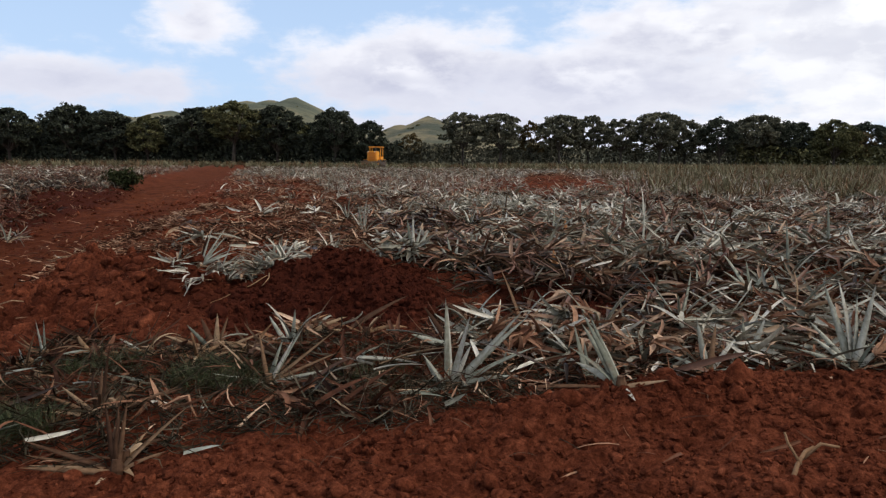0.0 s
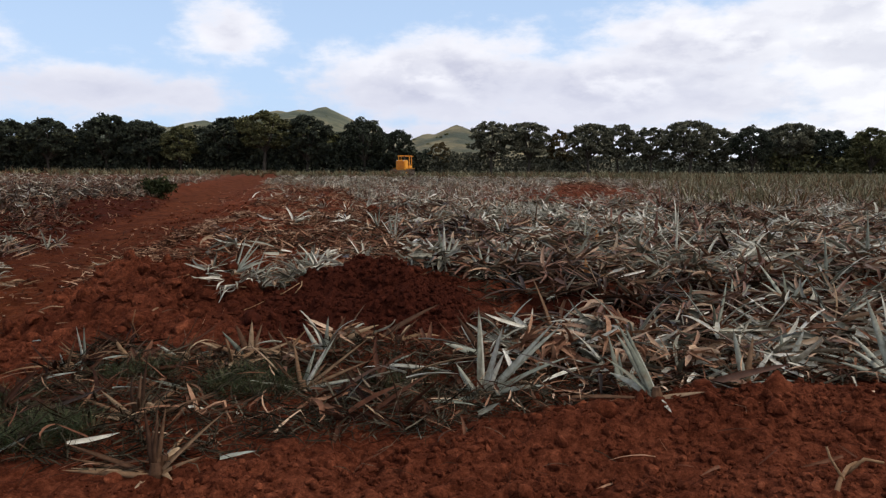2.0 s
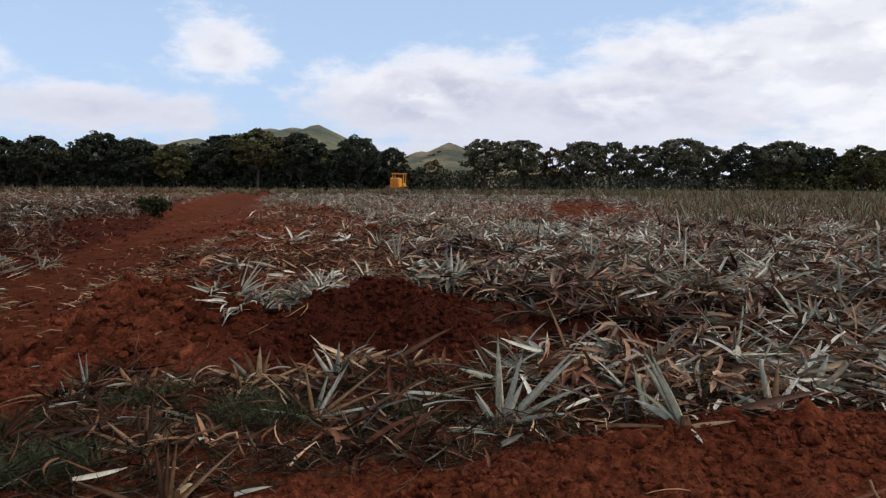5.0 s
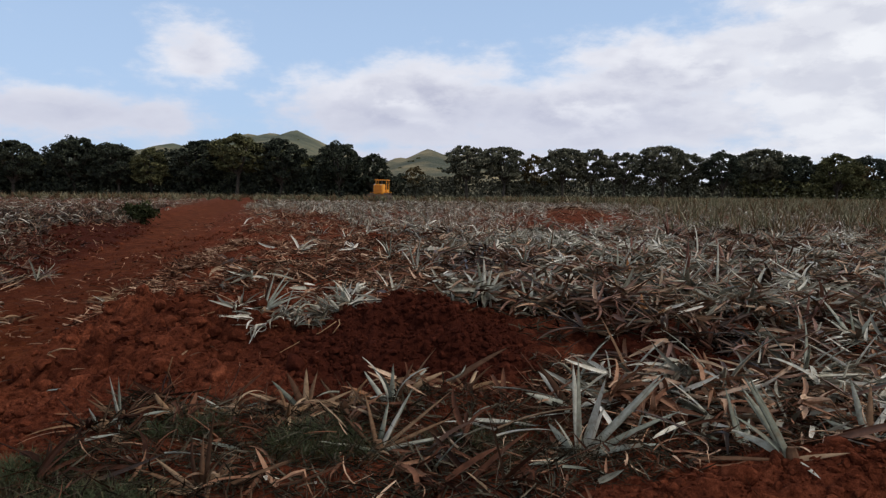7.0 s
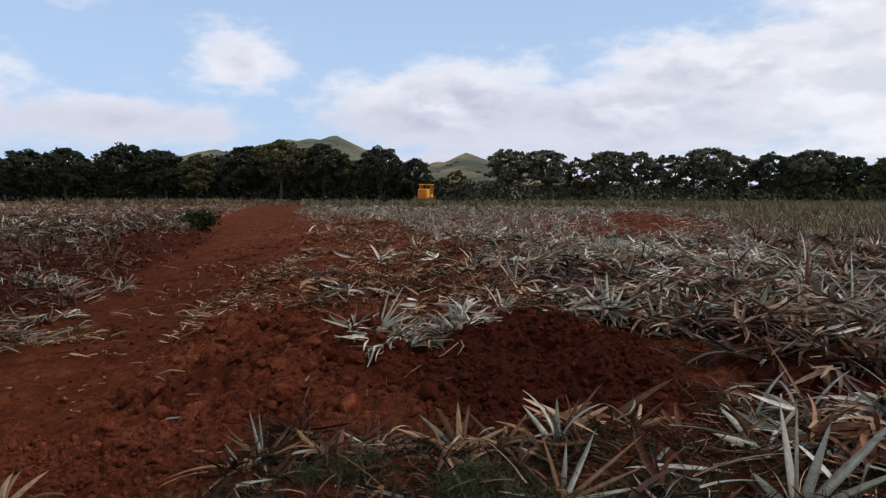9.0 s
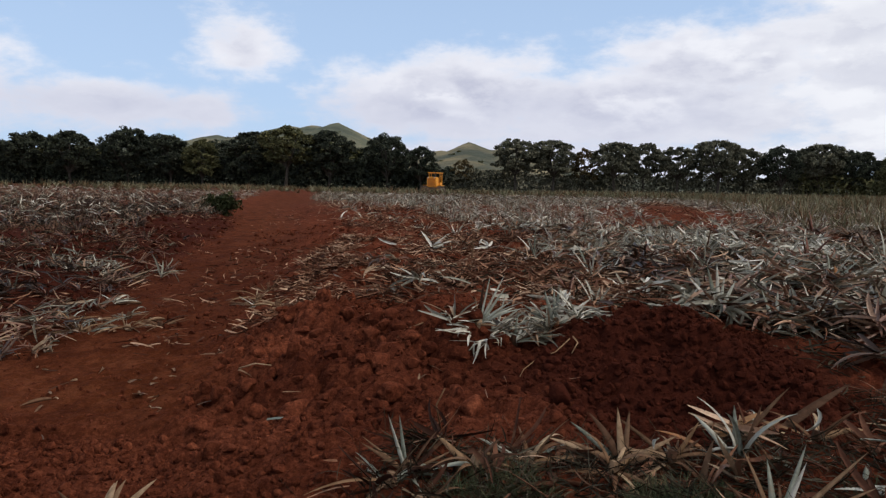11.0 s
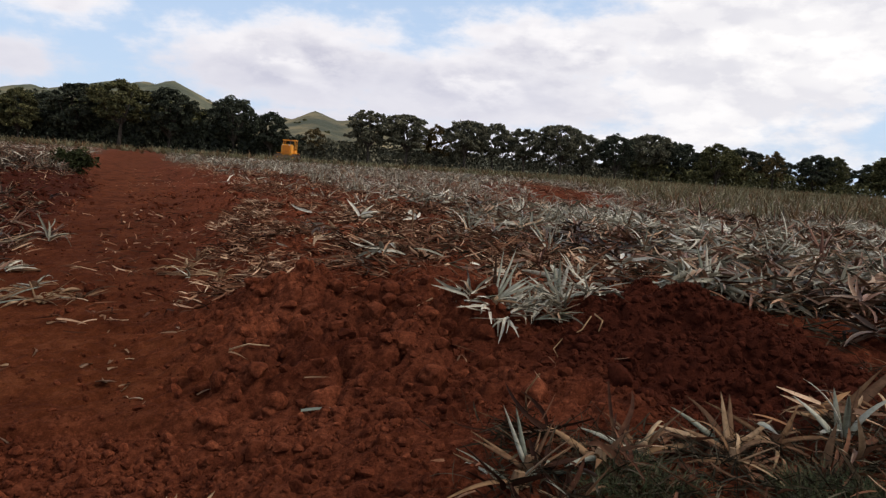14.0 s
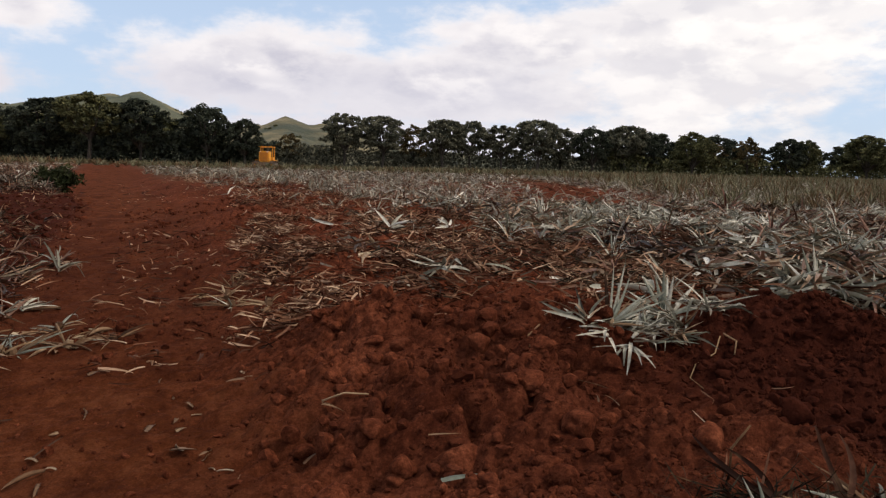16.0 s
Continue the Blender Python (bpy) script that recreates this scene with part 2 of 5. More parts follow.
M_AMBER = leaf_material("amber_leaf", ((0.0, (0.20, 0.070, 0.022)), (0.6, (0.30, 0.13, 0.040)), (1.0, (0.32, 0.19, 0.09))), True, 0.6)
M_RUST = leaf_material("rust_leaf", ((0.0, (0.085, 0.034, 0.024)), (0.5, (0.20, 0.092, 0.066)), (1.0, (0.34, 0.20, 0.15))), True, 0.7)
M_BARK, T, B = material("bark", 0.9)
T.links.new(ramp(T, noise_tex(T, 3, 5, 0.6, (1, 1, 0.3)), ((0.3, (0.032, 0.028, 0.024)), (0.7, (0.095, 0.082, 0.068)))), B.inputs["Base Color"])

# yellow sunlit and dark shaded patches are coloured in, lightened for distance haze
M_SUNLIT_HILL, T, B = material("sunlit_hill_grass", 0.95, 0.1)
T.links.new(ramp(T, noise_tex(T, 0.02, 7, 0.65), ((0.40, (0.070, 0.080, 0.060)), (0.52, (0.135, 0.125, 0.082)), (0.66, (0.25, 0.215, 0.13)))), B.inputs["Base Color"])
relief(T, B, noise_tex(T, 0.03, 6, 0.6), 0.5, 12.0)

# grass tones raised and greyed: aerial haze worked into the base colour
M_HILL, T, B = material("hill_grass", 0.95, 0.1)
cover_c = ramp(T, noise_tex(T, 0.016, 7, 0.65), ((0.36, (0.074, 0.088, 0.068)), (0.5, (0.118, 0.126, 0.090)), (0.66, (0.23, 0.20, 0.125))))
T.links.new(mix(T, 1.0, cover_c, ramp(T, noise_tex(T, 0.06, 5, 0.7), ((0.3, (0.75, 0.78, 0.75)), (0.7, (1.15, 1.12, 1.1)))), "MULTIPLY"), B.inputs["Base Color"])
relief(T, B, noise_tex(T, 0.03, 6, 0.6), 0.5, 12.0)


def paint(name, colour, rough=0.45, metal=0.0, worn=0.35):
    m, t, b = material(name, rough, 0.4)
    dirt = ramp(t, noise_tex(t, 2.2, 6, 0.65), ((0.42, (0, 0, 0)), (0.7, (worn, worn, worn))))
    t.links.new(mix(t, dirt, colour, (0.20, 0.09, 0.045)), b.inputs["Base Color"])
    b.inputs["Metallic"].default_value = metal
    return m


M_YELLOW = paint("machine_yellow", (0.80, 0.36, 0.03))
M_ORANGE = paint("grille_orange", (0.62, 0.22, 0.015), 0.6)
M_STEEL = paint("track_steel", (0.12, 0.10, 0.085), 0.55, 0.6, 0.6)
M_BLADE = paint("blade_steel", (0.20, 0.13, 0.085), 0.4, 0.5, 0.5)
M_DARK = paint("dark_rubber", (0.03, 0.028, 0.025), 0.7)
M_LENS = paint("lamp_glass", (0.75, 0.74, 0.68), 0.15, 0.0, 0.1)
# ---- the lie of the land ----
def lattice(ix, iy, seed):
    """A repeatable value from 0 to 1 for each whole-numbered corner."""
    h = (ix.astype(np.int64) * 374761393 + iy.astype(np.int64) * 668265263 + seed * 974634777) & 0x7FFFFFFF
    h = ((h ^ (h >> 13)) * 1274126177) & 0x7FFFFFFF
    h = ((h ^ (h >> 16)) * 362437) & 0x7FFFFFFF
    return (h % 100003) / 100003.0


def vnoise(x, y, seed=0):
    x, y = np.asarray(x, float), np.asarray(y, float)
    ix, iy = np.floor(x), np.floor(y)
    fx, fy = x - ix, y - iy
    fx, fy = fx * fx * (3 - 2 * fx), fy * fy * (3 - 2 * fy)
    a, b = lattice(ix, iy, seed), lattice(ix + 1, iy, seed)
    c, d = lattice(ix, iy + 1, seed), lattice(ix + 1, iy + 1, seed)
    return (a * (1 - fx) + b * fx) * (1 - fy) + (c * (1 - fx) + d * fx) * fy


def fbm(x, y, seed=0, octaves=4):
    total, amp, norm = 0.0, 1.0, 0.0
    for k in range(octaves):
        total = total + amp * vnoise(x * 2**k + 13.7 * k, y * 2**k - 7.1 * k, seed + k)
        norm += amp
        amp *= 0.5
    return total / norm


def knobs(x, y, seed):
    """Rounded lumps packed side by side, of uneven size: 0 in the joints, 1 on the crowns."""
    ix, iy = np.floor(x), np.floor(y)
    best = np.zeros(np.shape(x))
    for ox in (-1, 0, 1):
        for oy in (-1, 0, 1):
            cx, cy = ix + ox, iy + oy
            px, py = cx + lattice(cx, cy, seed), cy + lattice(cx, cy, seed + 1)
            r = 0.45 + 0.6 * lattice(cx, cy, seed + 2) ** 2
            dome = np.sqrt(np.maximum(1 - ((x - px) ** 2 + (y - py) ** 2) / r**2, 0)) * r
            best = np.maximum(best, dome)
    return best


def smooth(a, b, v):
    u = np.clip((v - a) / (b - a), 0, 1)
    return u * u * (3 - 2 * u)


def bump(x, y, cx, cy, rx, ry, turn=0.0):
    c, s = np.cos(turn), np.sin(turn)
    u, v = ((x - cx) * c + (y - cy) * s) / rx, (-(x - cx) * s + (y - cy) * c) / ry
    return np.exp(-(u * u + v * v) ** 1.5)


def off_track(x, y):
    """Distance to the right of the dirt track's middle line."""
    return x + 4.1 + 0.262 * np.minimum(y, 120) + 0.3 * np.sin(y * 0.21)


def near_edge(x):
    """Where the leaves begin behind the bare soil of the near ridge."""
    return np.interp(x, (-2.0, -0.5, 1.2, 2.7, 5.0), (4.5, 5.1, 5.7, 6.25, 6.3))


def form(x, y):
    """The ground without its crumbs."""
    x, y = np.asarray(x, float), np.asarray(y, float)
    d = off_track(x, y)
    x_edge = 7.72 - .12 * (x + 5.5) + .12 * np.sin(x * 3.1)
    track = np.interp(y, (-20, 5, 9, 12, 17, 21, 28, 40, 74, 150), (-.7, -.64, -.6, -.42, -.24, -.06, .04, .3, .85, .9))
    right = np.interp(y, (-20, 4, 5.6, 6.6, 7.6, 8.6, 10, 13, 17, 21, 28, 36, 60, 150), (-.5, -.46, -.40, -.33, -.32, -.27, .04, .10, .16, .28, .42, .62, .8, .9))
    left = np.interp(y, (-20, 9, 13, 17, 22, 26, 31, 40, 74, 150), (-.6, -.46, -.26, .04, .22, .34, .47, .62, .9, .9))
    z = track + (right - track) * smooth(0.7, 3.0, d + 0.5 * (fbm(x * .6, y * .6, 5) - .5)) + (left - track) * smooth(1.0, 2.2, -d + 0.6 * (fbm(x * .5, y * .5, 6) - .5))
    z = z + 0.28 * bump(x, y, -0.85, 8.95, 1.35, 0.85, 0.05)     # dark heap of turned soil
    z = z + 0.13 * bump(x, y, 1.35, 9.2, 0.8, 0.6, 0.0)
    z = z + 0.13 * bump(x, y, -3.3, 9.2, 1.0, 0.8, 0.4)          # crumbled bank of the track
    z = z + 0.20 * (fbm(x * .9, y * .9, 7) - .5) * smooth(8.8, 10.5, y) * smooth(30, 24, y) * smooth(1.0, 2.4, d) * smooth(7.5, 6, d)   # humps of shoved soil
    edge = near_edge(x)
    z = z + (0.14 + 0.05 * smooth(1, 3, x)) * np.exp(-(((y - edge + 0.35) / 0.42) ** 2)) * smooth(-1.4, 1.5, x) * smooth(9, 5, x)   # ridge along the near edge
    z = z + 0.08 * bump(x, y, 0.6, 6.8, 2.6, 0.5, 0.02)
    z = z - 0.07 * smooth(.06, -.06, y - x_edge) * smooth(-4.4, -4.9, x)   # low step at the near end of the track
    z = z + 0.16 * bump(x, y, 5.0, 36, 2.0, 8.0, -0.12)           # red mound far out in the field
    z = z + 0.10 * (fbm(x * .35, y * .35, 3) - .5) * smooth(8, 30, y) + 0.06 * (fbm(x * 1.1, y * 1.1, 4) - .5)
    return z


def turned(x, y):
    """1 where the soil is freshly turned and cloddy, 0 on the trodden track."""
    d = off_track(x, y)
    flat = smooth(2.3, 0.5, np.abs(d + 0.1) + 1.6 * (fbm(x * .9, y * .9, 8) - .5)) * smooth(7.3, 8.3, y + 0.2 * d)
    return 1 - 0.64 * flat


def moist(x, y):
    """1 where the soil was turned last and is still dark and damp."""
    wob = 0.5 * (fbm(x * 1.4, y * 1.4, 43) - .5)
    m = smooth(1.4, 0.55, np.hypot((x + 1.0) / 1.6, (y - 8.4) / 1.4) + wob)
    m = np.maximum(m, smooth(1.2, 0.7, np.hypot((x - 1.7) / 1.15, (y - 8.4) / 0.95) + wob))
    m = np.maximum(m, 0.34 * smooth(1.3, 0.6, np.hypot((x + 3.2) / 1.7, (y - 8.6) / 1.6) + wob))
    m = np.maximum(m, 0.35 * smooth(2.2, 1.2, np.abs(off_track(x, y) + wob)) * smooth(9.5, 12, y) * smooth(26, 18, y))
    m = np.maximum(m, 0.95 * smooth(-.7, -1.3, off_track(x, y) + wob) * smooth(9, 11, y) * smooth(34, 26, y))
    return np.maximum(m, 0.15 * smooth(7.7, 7.2, y + 0.15 * x + wob) * smooth(-2.5, -3.2, x))


def height(x, y):
    x, y = np.asarray(x, float), np.asarray(y, float)
    near = smooth(60, 14, np.hypot(x, y))
    wx, wy = x + .12 * vnoise(x * 4, y * 4, 25), y + .12 * vnoise(x * 4, y * 4, 26)
    lumps = knobs(wx * 4.2, wy * 4.2, 21) * (.06 + .05 * smooth(6.3, 7.2, y)) * smooth(.3, .75, vnoise(x * 1.3, y * 1.3, 28)) + knobs(wx * 9.5, wy * 9.5, 22) * .036 + knobs(wx * 21, wy * 21, 29) * .022 * vnoise(x * 3, y * 3, 30) + vnoise(x * 2.3, y * 2.3, 23) * .09 + .04 * vnoise(x * 14, y * 14, 27)
    rough = 1 + 0.85 * smooth(1.2, .6, np.hypot((x + 3.9) / 1.7, (y - 9.0) / 1.6)) + 0.5 * smooth(1.2, .6, np.hypot((x + 0.9) / 1.4, (y - 8.3) / 1.3))
    return form(x, y) + turned(x, y) * near * rough * (lumps - .11) + near * (.014 * (vnoise(x * 17, y * 17, 24) - .5) + .018 * (vnoise(x * 33, y * 33, 33) - .5) + .03 * (fbm(x * 2.2, y * 2.2, 34) - .5) + .028 * (fbm(x * 6, y * 6, 35) - .5))
# ---- end of the land ----

# ---- helpers for building ----
def part(name, bm, mat, parent=None, label=""):
    """Links a bmesh as one mesh object under a thing or a part."""
    me = bpy.data.meshes.new(name)
    bm.to_mesh(me)
    bm.free()
    me.materials.append(mat)
    ob = new(name, me)
    ob.parent = parent
    return tagged(ob, label=label)


def arrays(name, verts, faces, mat, shade=True):
    """A mesh from arrays: verts (n, 3), faces (m, k) of one size."""
    me = bpy.data.meshes.new(name)
    faces = np.asarray(faces, np.int32)
    k = faces.shape[1]
    me.vertices.add(len(verts))
    me.vertices.foreach_set("co", np.asarray(verts, np.float32).ravel())
    me.loops.add(faces.size)
    me.loops.foreach_set("vertex_index", faces.ravel())
    me.polygons.add(len(faces))
    me.polygons.foreach_set("loop_start", np.arange(len(faces), dtype=np.int32) * k)
    me.polygons.foreach_set("use_smooth", np.full(len(faces), shade, bool))
    me.update(calc_edges=True)
    me.materials.append(mat)
    return me


def thing(name, label, category, group="", at=(0, 0, 0), turn=0.0):
    e = new(name)
    e.matrix_basis = pose(*at, 0, 0, turn)
    return tagged(e, label, category, group)


def box(bm, cx, cy, cz, sx, sy, sz, bevel=0.0, m=None):
    made = bmesh.ops.create_cube(bm, size=1.0, matrix=Matrix.Translation((cx, cy, cz)) @ Matrix.Diagonal((sx, sy, sz, 1)))
    if bevel:
        edges = list({e for v in made["verts"] for e in v.link_edges})
        made = bmesh.ops.bevel(bm, geom=edges, offset=bevel, segments=2, affect="EDGES")
    return made


def tube(bm, path, radii, sides=8):
    """A tapering round bar along points."""
    rings = []
    for k, (p, r) in enumerate(zip(path, radii)):
        a, b = Vector(path[max(k - 1, 0)]), Vector(path[min(k + 1, len(path) - 1)])
        axis = (b - a).normalized()
        side = axis.cross(Vector((0.31, 0.9, 0.17))).normalized()
        other = axis.cross(side)
        rings.append([bm.verts.new(Vector(p) + r * (math.cos(q) * side + math.sin(q) * other)) for q in (2 * math.pi * s / sides for s in range(sides))])
    for lo, hi in zip(rings, rings[1:]):
        for s in range(sides):
            bm.faces.new((lo[s], lo[(s + 1) % sides], hi[(s + 1) % sides], hi[s]))
    bm.faces.new(rings[0][::-1])
    bm.faces.new(rings[-1])


# ---- ground ----
def spread(lo, hi, step, reach, growth):
    mid = np.arange(lo, hi, step)
    out, s, v = [], step, hi
    while v < reach:
        out.append(v)
        s *= growth
        v += s
    return mid, np.array(out)


mid, far = spread(3.6, 10.6, 0.024, 4200, 1.03)
back = 3.6 - spread(0, 0.04, 0.04, 600, 1.12)[1]
GY = np.concatenate([back[::-1], mid, far])
mid, far = spread(-7.2, 4.6, 0.024, 4200, 1.045)
GX = np.concatenate([(-7.2 - (far - 4.6) - 0.024)[::-1], mid, far])
XX, YY = np.meshgrid(GX, GY)
ZZ = height(XX, YY)
nx, ny = len(GX), len(GY)
index = np.arange(nx * ny).reshape(ny, nx)
quads = np.stack([index[:-1, :-1], index[:-1, 1:], index[1:, 1:], index[1:, :-1]], -1).reshape(-1, 4)
ground_mesh = arrays("ground", np.stack([XX, YY, ZZ], -1).reshape(-1, 3), quads, M_SOIL)
ground_mesh.attributes.new("trodden", "FLOAT", "POINT").data.foreach_set("value", np.clip((1 - turned(XX, YY)) * 1.1, 0, 1).astype(np.float32).ravel())
ground_mesh.attributes.new("damp", "FLOAT", "POINT").data.foreach_set("value", moist(XX, YY).astype(np.float32).ravel())
strewn = smooth(30, 50, YY) * (.4 + .6 * (off_track(XX, YY) > 0)) * smooth(1.8, 2.8, np.abs(off_track(XX, YY))) * smooth(0.25, 0.55, fbm(XX * .12, YY * .12, 31) + 0.2)
ground_mesh.attributes.new("litter", "FLOAT", "POINT").data.foreach_set("value", strewn.astype(np.float32).ravel())
ground = tagged(new("ground", ground_mesh), "ploughed red soil field with a trodden dirt track", "ground", kind="structure")


# ---- leaves and litter ----
RNG = np.random.default_rng(7)


def blades(base, heading, pitch, length, width, bend, roll, segs=3, gutter=0.36, taper=0.7, twist=None, broken=0.0):
    """Arching pointed leaves with a fold down the middle: verts and quads for arrays of leaves."""
    n = len(base)
    u = np.linspace(0, 1, segs + 1)
    h = heading[:, None] + (0 if twist is None else twist[:, None] * u)
    el = pitch[:, None] - bend[:, None] * u
    if broken:
        fold = np.where(RNG.uniform(0, 1, n) < broken, np.radians(RNG.uniform(25, 110, n)), 0) * np.sign(np.sin(pitch) + .25)
        el = el - fold[:, None] * (u > RNG.uniform(.3, .8, n)[:, None])
    step = (length / segs)[:, None]
    along = np.stack([np.cos(h) * np.cos(el), np.sin(h) * np.cos(el), np.sin(el)], -1)
    centre = np.concatenate([np.zeros((n, 1, 3)), np.cumsum(along[:, :-1] * step[..., None], 1)], 1) + base[:, None]
    side = np.stack([-np.sin(h), np.cos(h), 0 * h], -1)
    up = np.cross(along, side)
    cr, sr = np.cos(roll)[:, None, None], np.sin(roll)[:, None, None]
    across, above = side * cr + up * sr, up * cr - side * sr
    w = (width[:, None] * (0.72 + 0.56 * np.minimum(u / 0.25, 1) * 0.5) * np.maximum(1 - u ** 2.6, 0.03) ** taper)[..., None] * .82 / 2
    verts = np.stack([centre - across * w + above * w * 2 * gutter, centre, centre + across * w + above * w * 2 * gutter], 2)
    k = np.arange(n)[:, None, None] * (segs + 1) * 3
    s = np.arange(segs)[None, :, None] * 3
    c = np.arange(2)[None, None, :]
    a = k + s + c
    quads = np.stack([a, a + 1, a + 4, a + 3], -1).reshape(-1, 4)
    return verts.reshape(-1, 3), quads


def bare(x, y):
    """1 where the soil lies open: the track, the heaps, the ridge along the near edge."""
    d = off_track(x, y)
    wob = 0.7 * (fbm(x * 1.3, y * 1.3, 41) - .5)
    west = np.interp(y, (8, 12, 18, 40), (-.9, -.6, -1.6, -1.8))
    east = np.interp(y, (8, 12, 18, 30, 44, 58), (1.7, 1.7, 2.4, 3.0, 2.6, .6))
    b = smooth(east + .3, east - .4, d + wob) * smooth(west - .35, west + .35, d + wob)
    b = np.maximum(b, smooth(-3.4, -2.8, d + wob) * smooth(-.8, -1.3, d) * smooth(18.5, 20.5, y) * smooth(27, 24, y))
    b = np.maximum(b, smooth(1.15, 0.85, np.hypot((x + 0.95) / 1.2, (y - 8.45) / 1.15) + wob * .5))
    b = np.maximum(b, smooth(6.85, 7.05, y + wob * .4) * smooth(9.6, 9.3, y + wob) * smooth(0.35, -0.05, x + wob * .6))
    b = np.maximum(b, .93 * smooth(1.2, 0.8, np.hypot((x - 1.5) / 0.85, (y - 8.1) / 0.65) + wob * .6))
    b = np.maximum(b, smooth(1.1, 0.85, np.hypot((x + 3.6) / 1.6, (y - 9.4) / 1.7) + wob))
    b = np.maximum(b, smooth(0.15, -0.1, y - near_edge(x) + wob * .4))
    b = np.maximum(b, smooth(7.6, 7.1, y + wob) * smooth(-3.1, -3.7, x + wob))
    b = np.maximum(b, 0.97 * smooth(1.15, 0.8, np.hypot((x - .14 * y) / 1.3, (y - 34) / 10) + wob * .5))
    b = np.maximum(b, 0.75 * smooth(.55, .65, fbm(x * .6, y * .6, 47)) * smooth(8.5, 10, y))
    return b


def toned(me, tone, per_leaf):
    """Marks each leaf with its own age, 0 (rotted brown) to 1 (bleached)."""
    me.attributes.new("age", "FLOAT", "POINT").data.foreach_set("value", np.repeat(np.clip(tone, 0, 1), per_leaf).astype(np.float32))
    return me


def strip(name, label, category, count, x0, x1, y0, y1, keep, mat, length, width, lift, pitch, bend, segs=3, power=1.0):
    """One sheet of strewn or standing leaves over a stretch of the plan."""
    x = RNG.uniform(x0, x1, count)
    y = y0 + (y1 - y0) * RNG.uniform(0, 1, count) ** power
    ok = RNG.uniform(0, 1, count) < keep(x, y)
    x, y = x[ok], y[ok]
    n = len(x)
    z = height(x, y) + RNG.uniform(*lift, n)
    v, q = blades(np.stack([x, y, z], -1), RNG.uniform(0, 2 * math.pi, n), np.radians(RNG.uniform(*pitch, n)), RNG.uniform(*length, n),
                  RNG.uniform(*width, n), np.radians(RNG.uniform(*bend, n)), RNG.normal(0, 0.7, n), segs, twist=RNG.normal(0, 0.5, n), broken=.25 if segs > 2 else 0)
    return tagged(new(name, toned(arrays(name, v, q, mat), RNG.uniform(0, 1, n) + .7 * (fbm(x * .8, y * .8, 63) - .5), 3 * (segs + 1))), label, category, kind="stuff")


def fans(name, label, category, plants, leaves, x0, x1, y0, y1, keep, mat, length, width, pitch, lift=(0, .12), sector=75, segs=5, power=1.0, age=(.0, 1.0)):
    """Torn-up plants lying on their side: leaves fan out of one foot, of one age, some bent sharply."""
    x = RNG.uniform(x0, x1, plants)
    y = y0 + (y1 - y0) * RNG.uniform(0, 1, plants) ** power
    ok = RNG.uniform(0, 1, plants) < keep(x, y)
    x, y = x[ok], y[ok]
    k = len(x)
    z, way, size = height(x, y) + RNG.uniform(*lift, k), RNG.uniform(0, 2 * math.pi, k), RNG.uniform(.75, 1.1, k)
    old, tip = RNG.uniform(*age, k), RNG.uniform(*pitch, k)
    x, y, z, way, size, old, tip = (np.repeat(v, leaves) for v in (x, y, z, way, size, old, tip))
    n = len(x)
    head = way + np.radians(np.clip(RNG.normal(0, sector * .55, n), -sector, sector))
    out = RNG.uniform(0, .06, n)
    base = np.stack([x + out * np.cos(head), y + out * np.sin(head), z + RNG.uniform(-.02, .05, n)], -1)
    v, q = blades(base, head, np.radians(tip + RNG.normal(0, 14, n)), RNG.uniform(*length, n) * size, RNG.uniform(*width, n), np.radians(RNG.normal(10, 22, n) ), RNG.normal(0, .6, n), segs, .34, .65, RNG.normal(0, .5, n), .3)
    return tagged(new(name, toned(arrays(name, v, q, mat), old * .6 + RNG.uniform(0, .4, n) + 1.5 * (fbm(x * .6, y * .6, 63) - .53), 3 * (segs + 1))), label, category, kind="stuff")


def clumps(name, label, category, plants, leaves, x0, x1, y0, y1, keep, mat, length, width, pitch, bend, segs=3, power=1.0, age=(0, .6)):
    """Rosettes of leaves standing over a stretch of the plan."""
    x = RNG.uniform(x0, x1, plants)
    y = y0 + (y1 - y0) * RNG.uniform(0, 1, plants) ** power
    ok = RNG.uniform(0, 1, plants) < keep(x, y)
    x, y = np.repeat(x[ok], leaves), np.repeat(y[ok], leaves)
    n = len(x)
    z = height(x, y) - 0.02
    head = RNG.uniform(0, 2 * math.pi, n)
    x, y = x + 0.05 * np.cos(head), y + 0.05 * np.sin(head)
    v, q = blades(np.stack([x, y, z], -1), head, np.radians(RNG.uniform(*pitch, n)), RNG.uniform(*length, n), RNG.uniform(*width, n),
                  np.radians(RNG.uniform(*bend, n)), RNG.normal(0, 0.25, n), segs)
    old = np.repeat(RNG.uniform(*age, n // leaves), leaves) + RNG.uniform(0, .4, n)
    return tagged(new(name, toned(arrays(name, v, q, mat), old, 3 * (segs + 1))), label, category, kind="stuff")


def clear(x, y):
    """0 round the plants that stand free on the near bank."""
    k = 1.0
    for px, py, r in ((.38, 5.95, .42), (1.5, 5.6, .38), (-1.0, 5.95, .4), (3.67, 6.2, .4), (2.43, 6.1, .3), (-2.06, 5.35, .4)):
        k = k * (1 - .8 * np.exp(-(((x - px) ** 2 + (y - py) ** 2) / r**2) ** 2))
    return k


def open_field(x, y):
    return (1 - bare(x, y)) * smooth(0.22, 0.5, fbm(x * .8, y * .8, 51) + 0.12)


def right_of(x, y):
    return (off_track(x, y) > 0).astype(float)


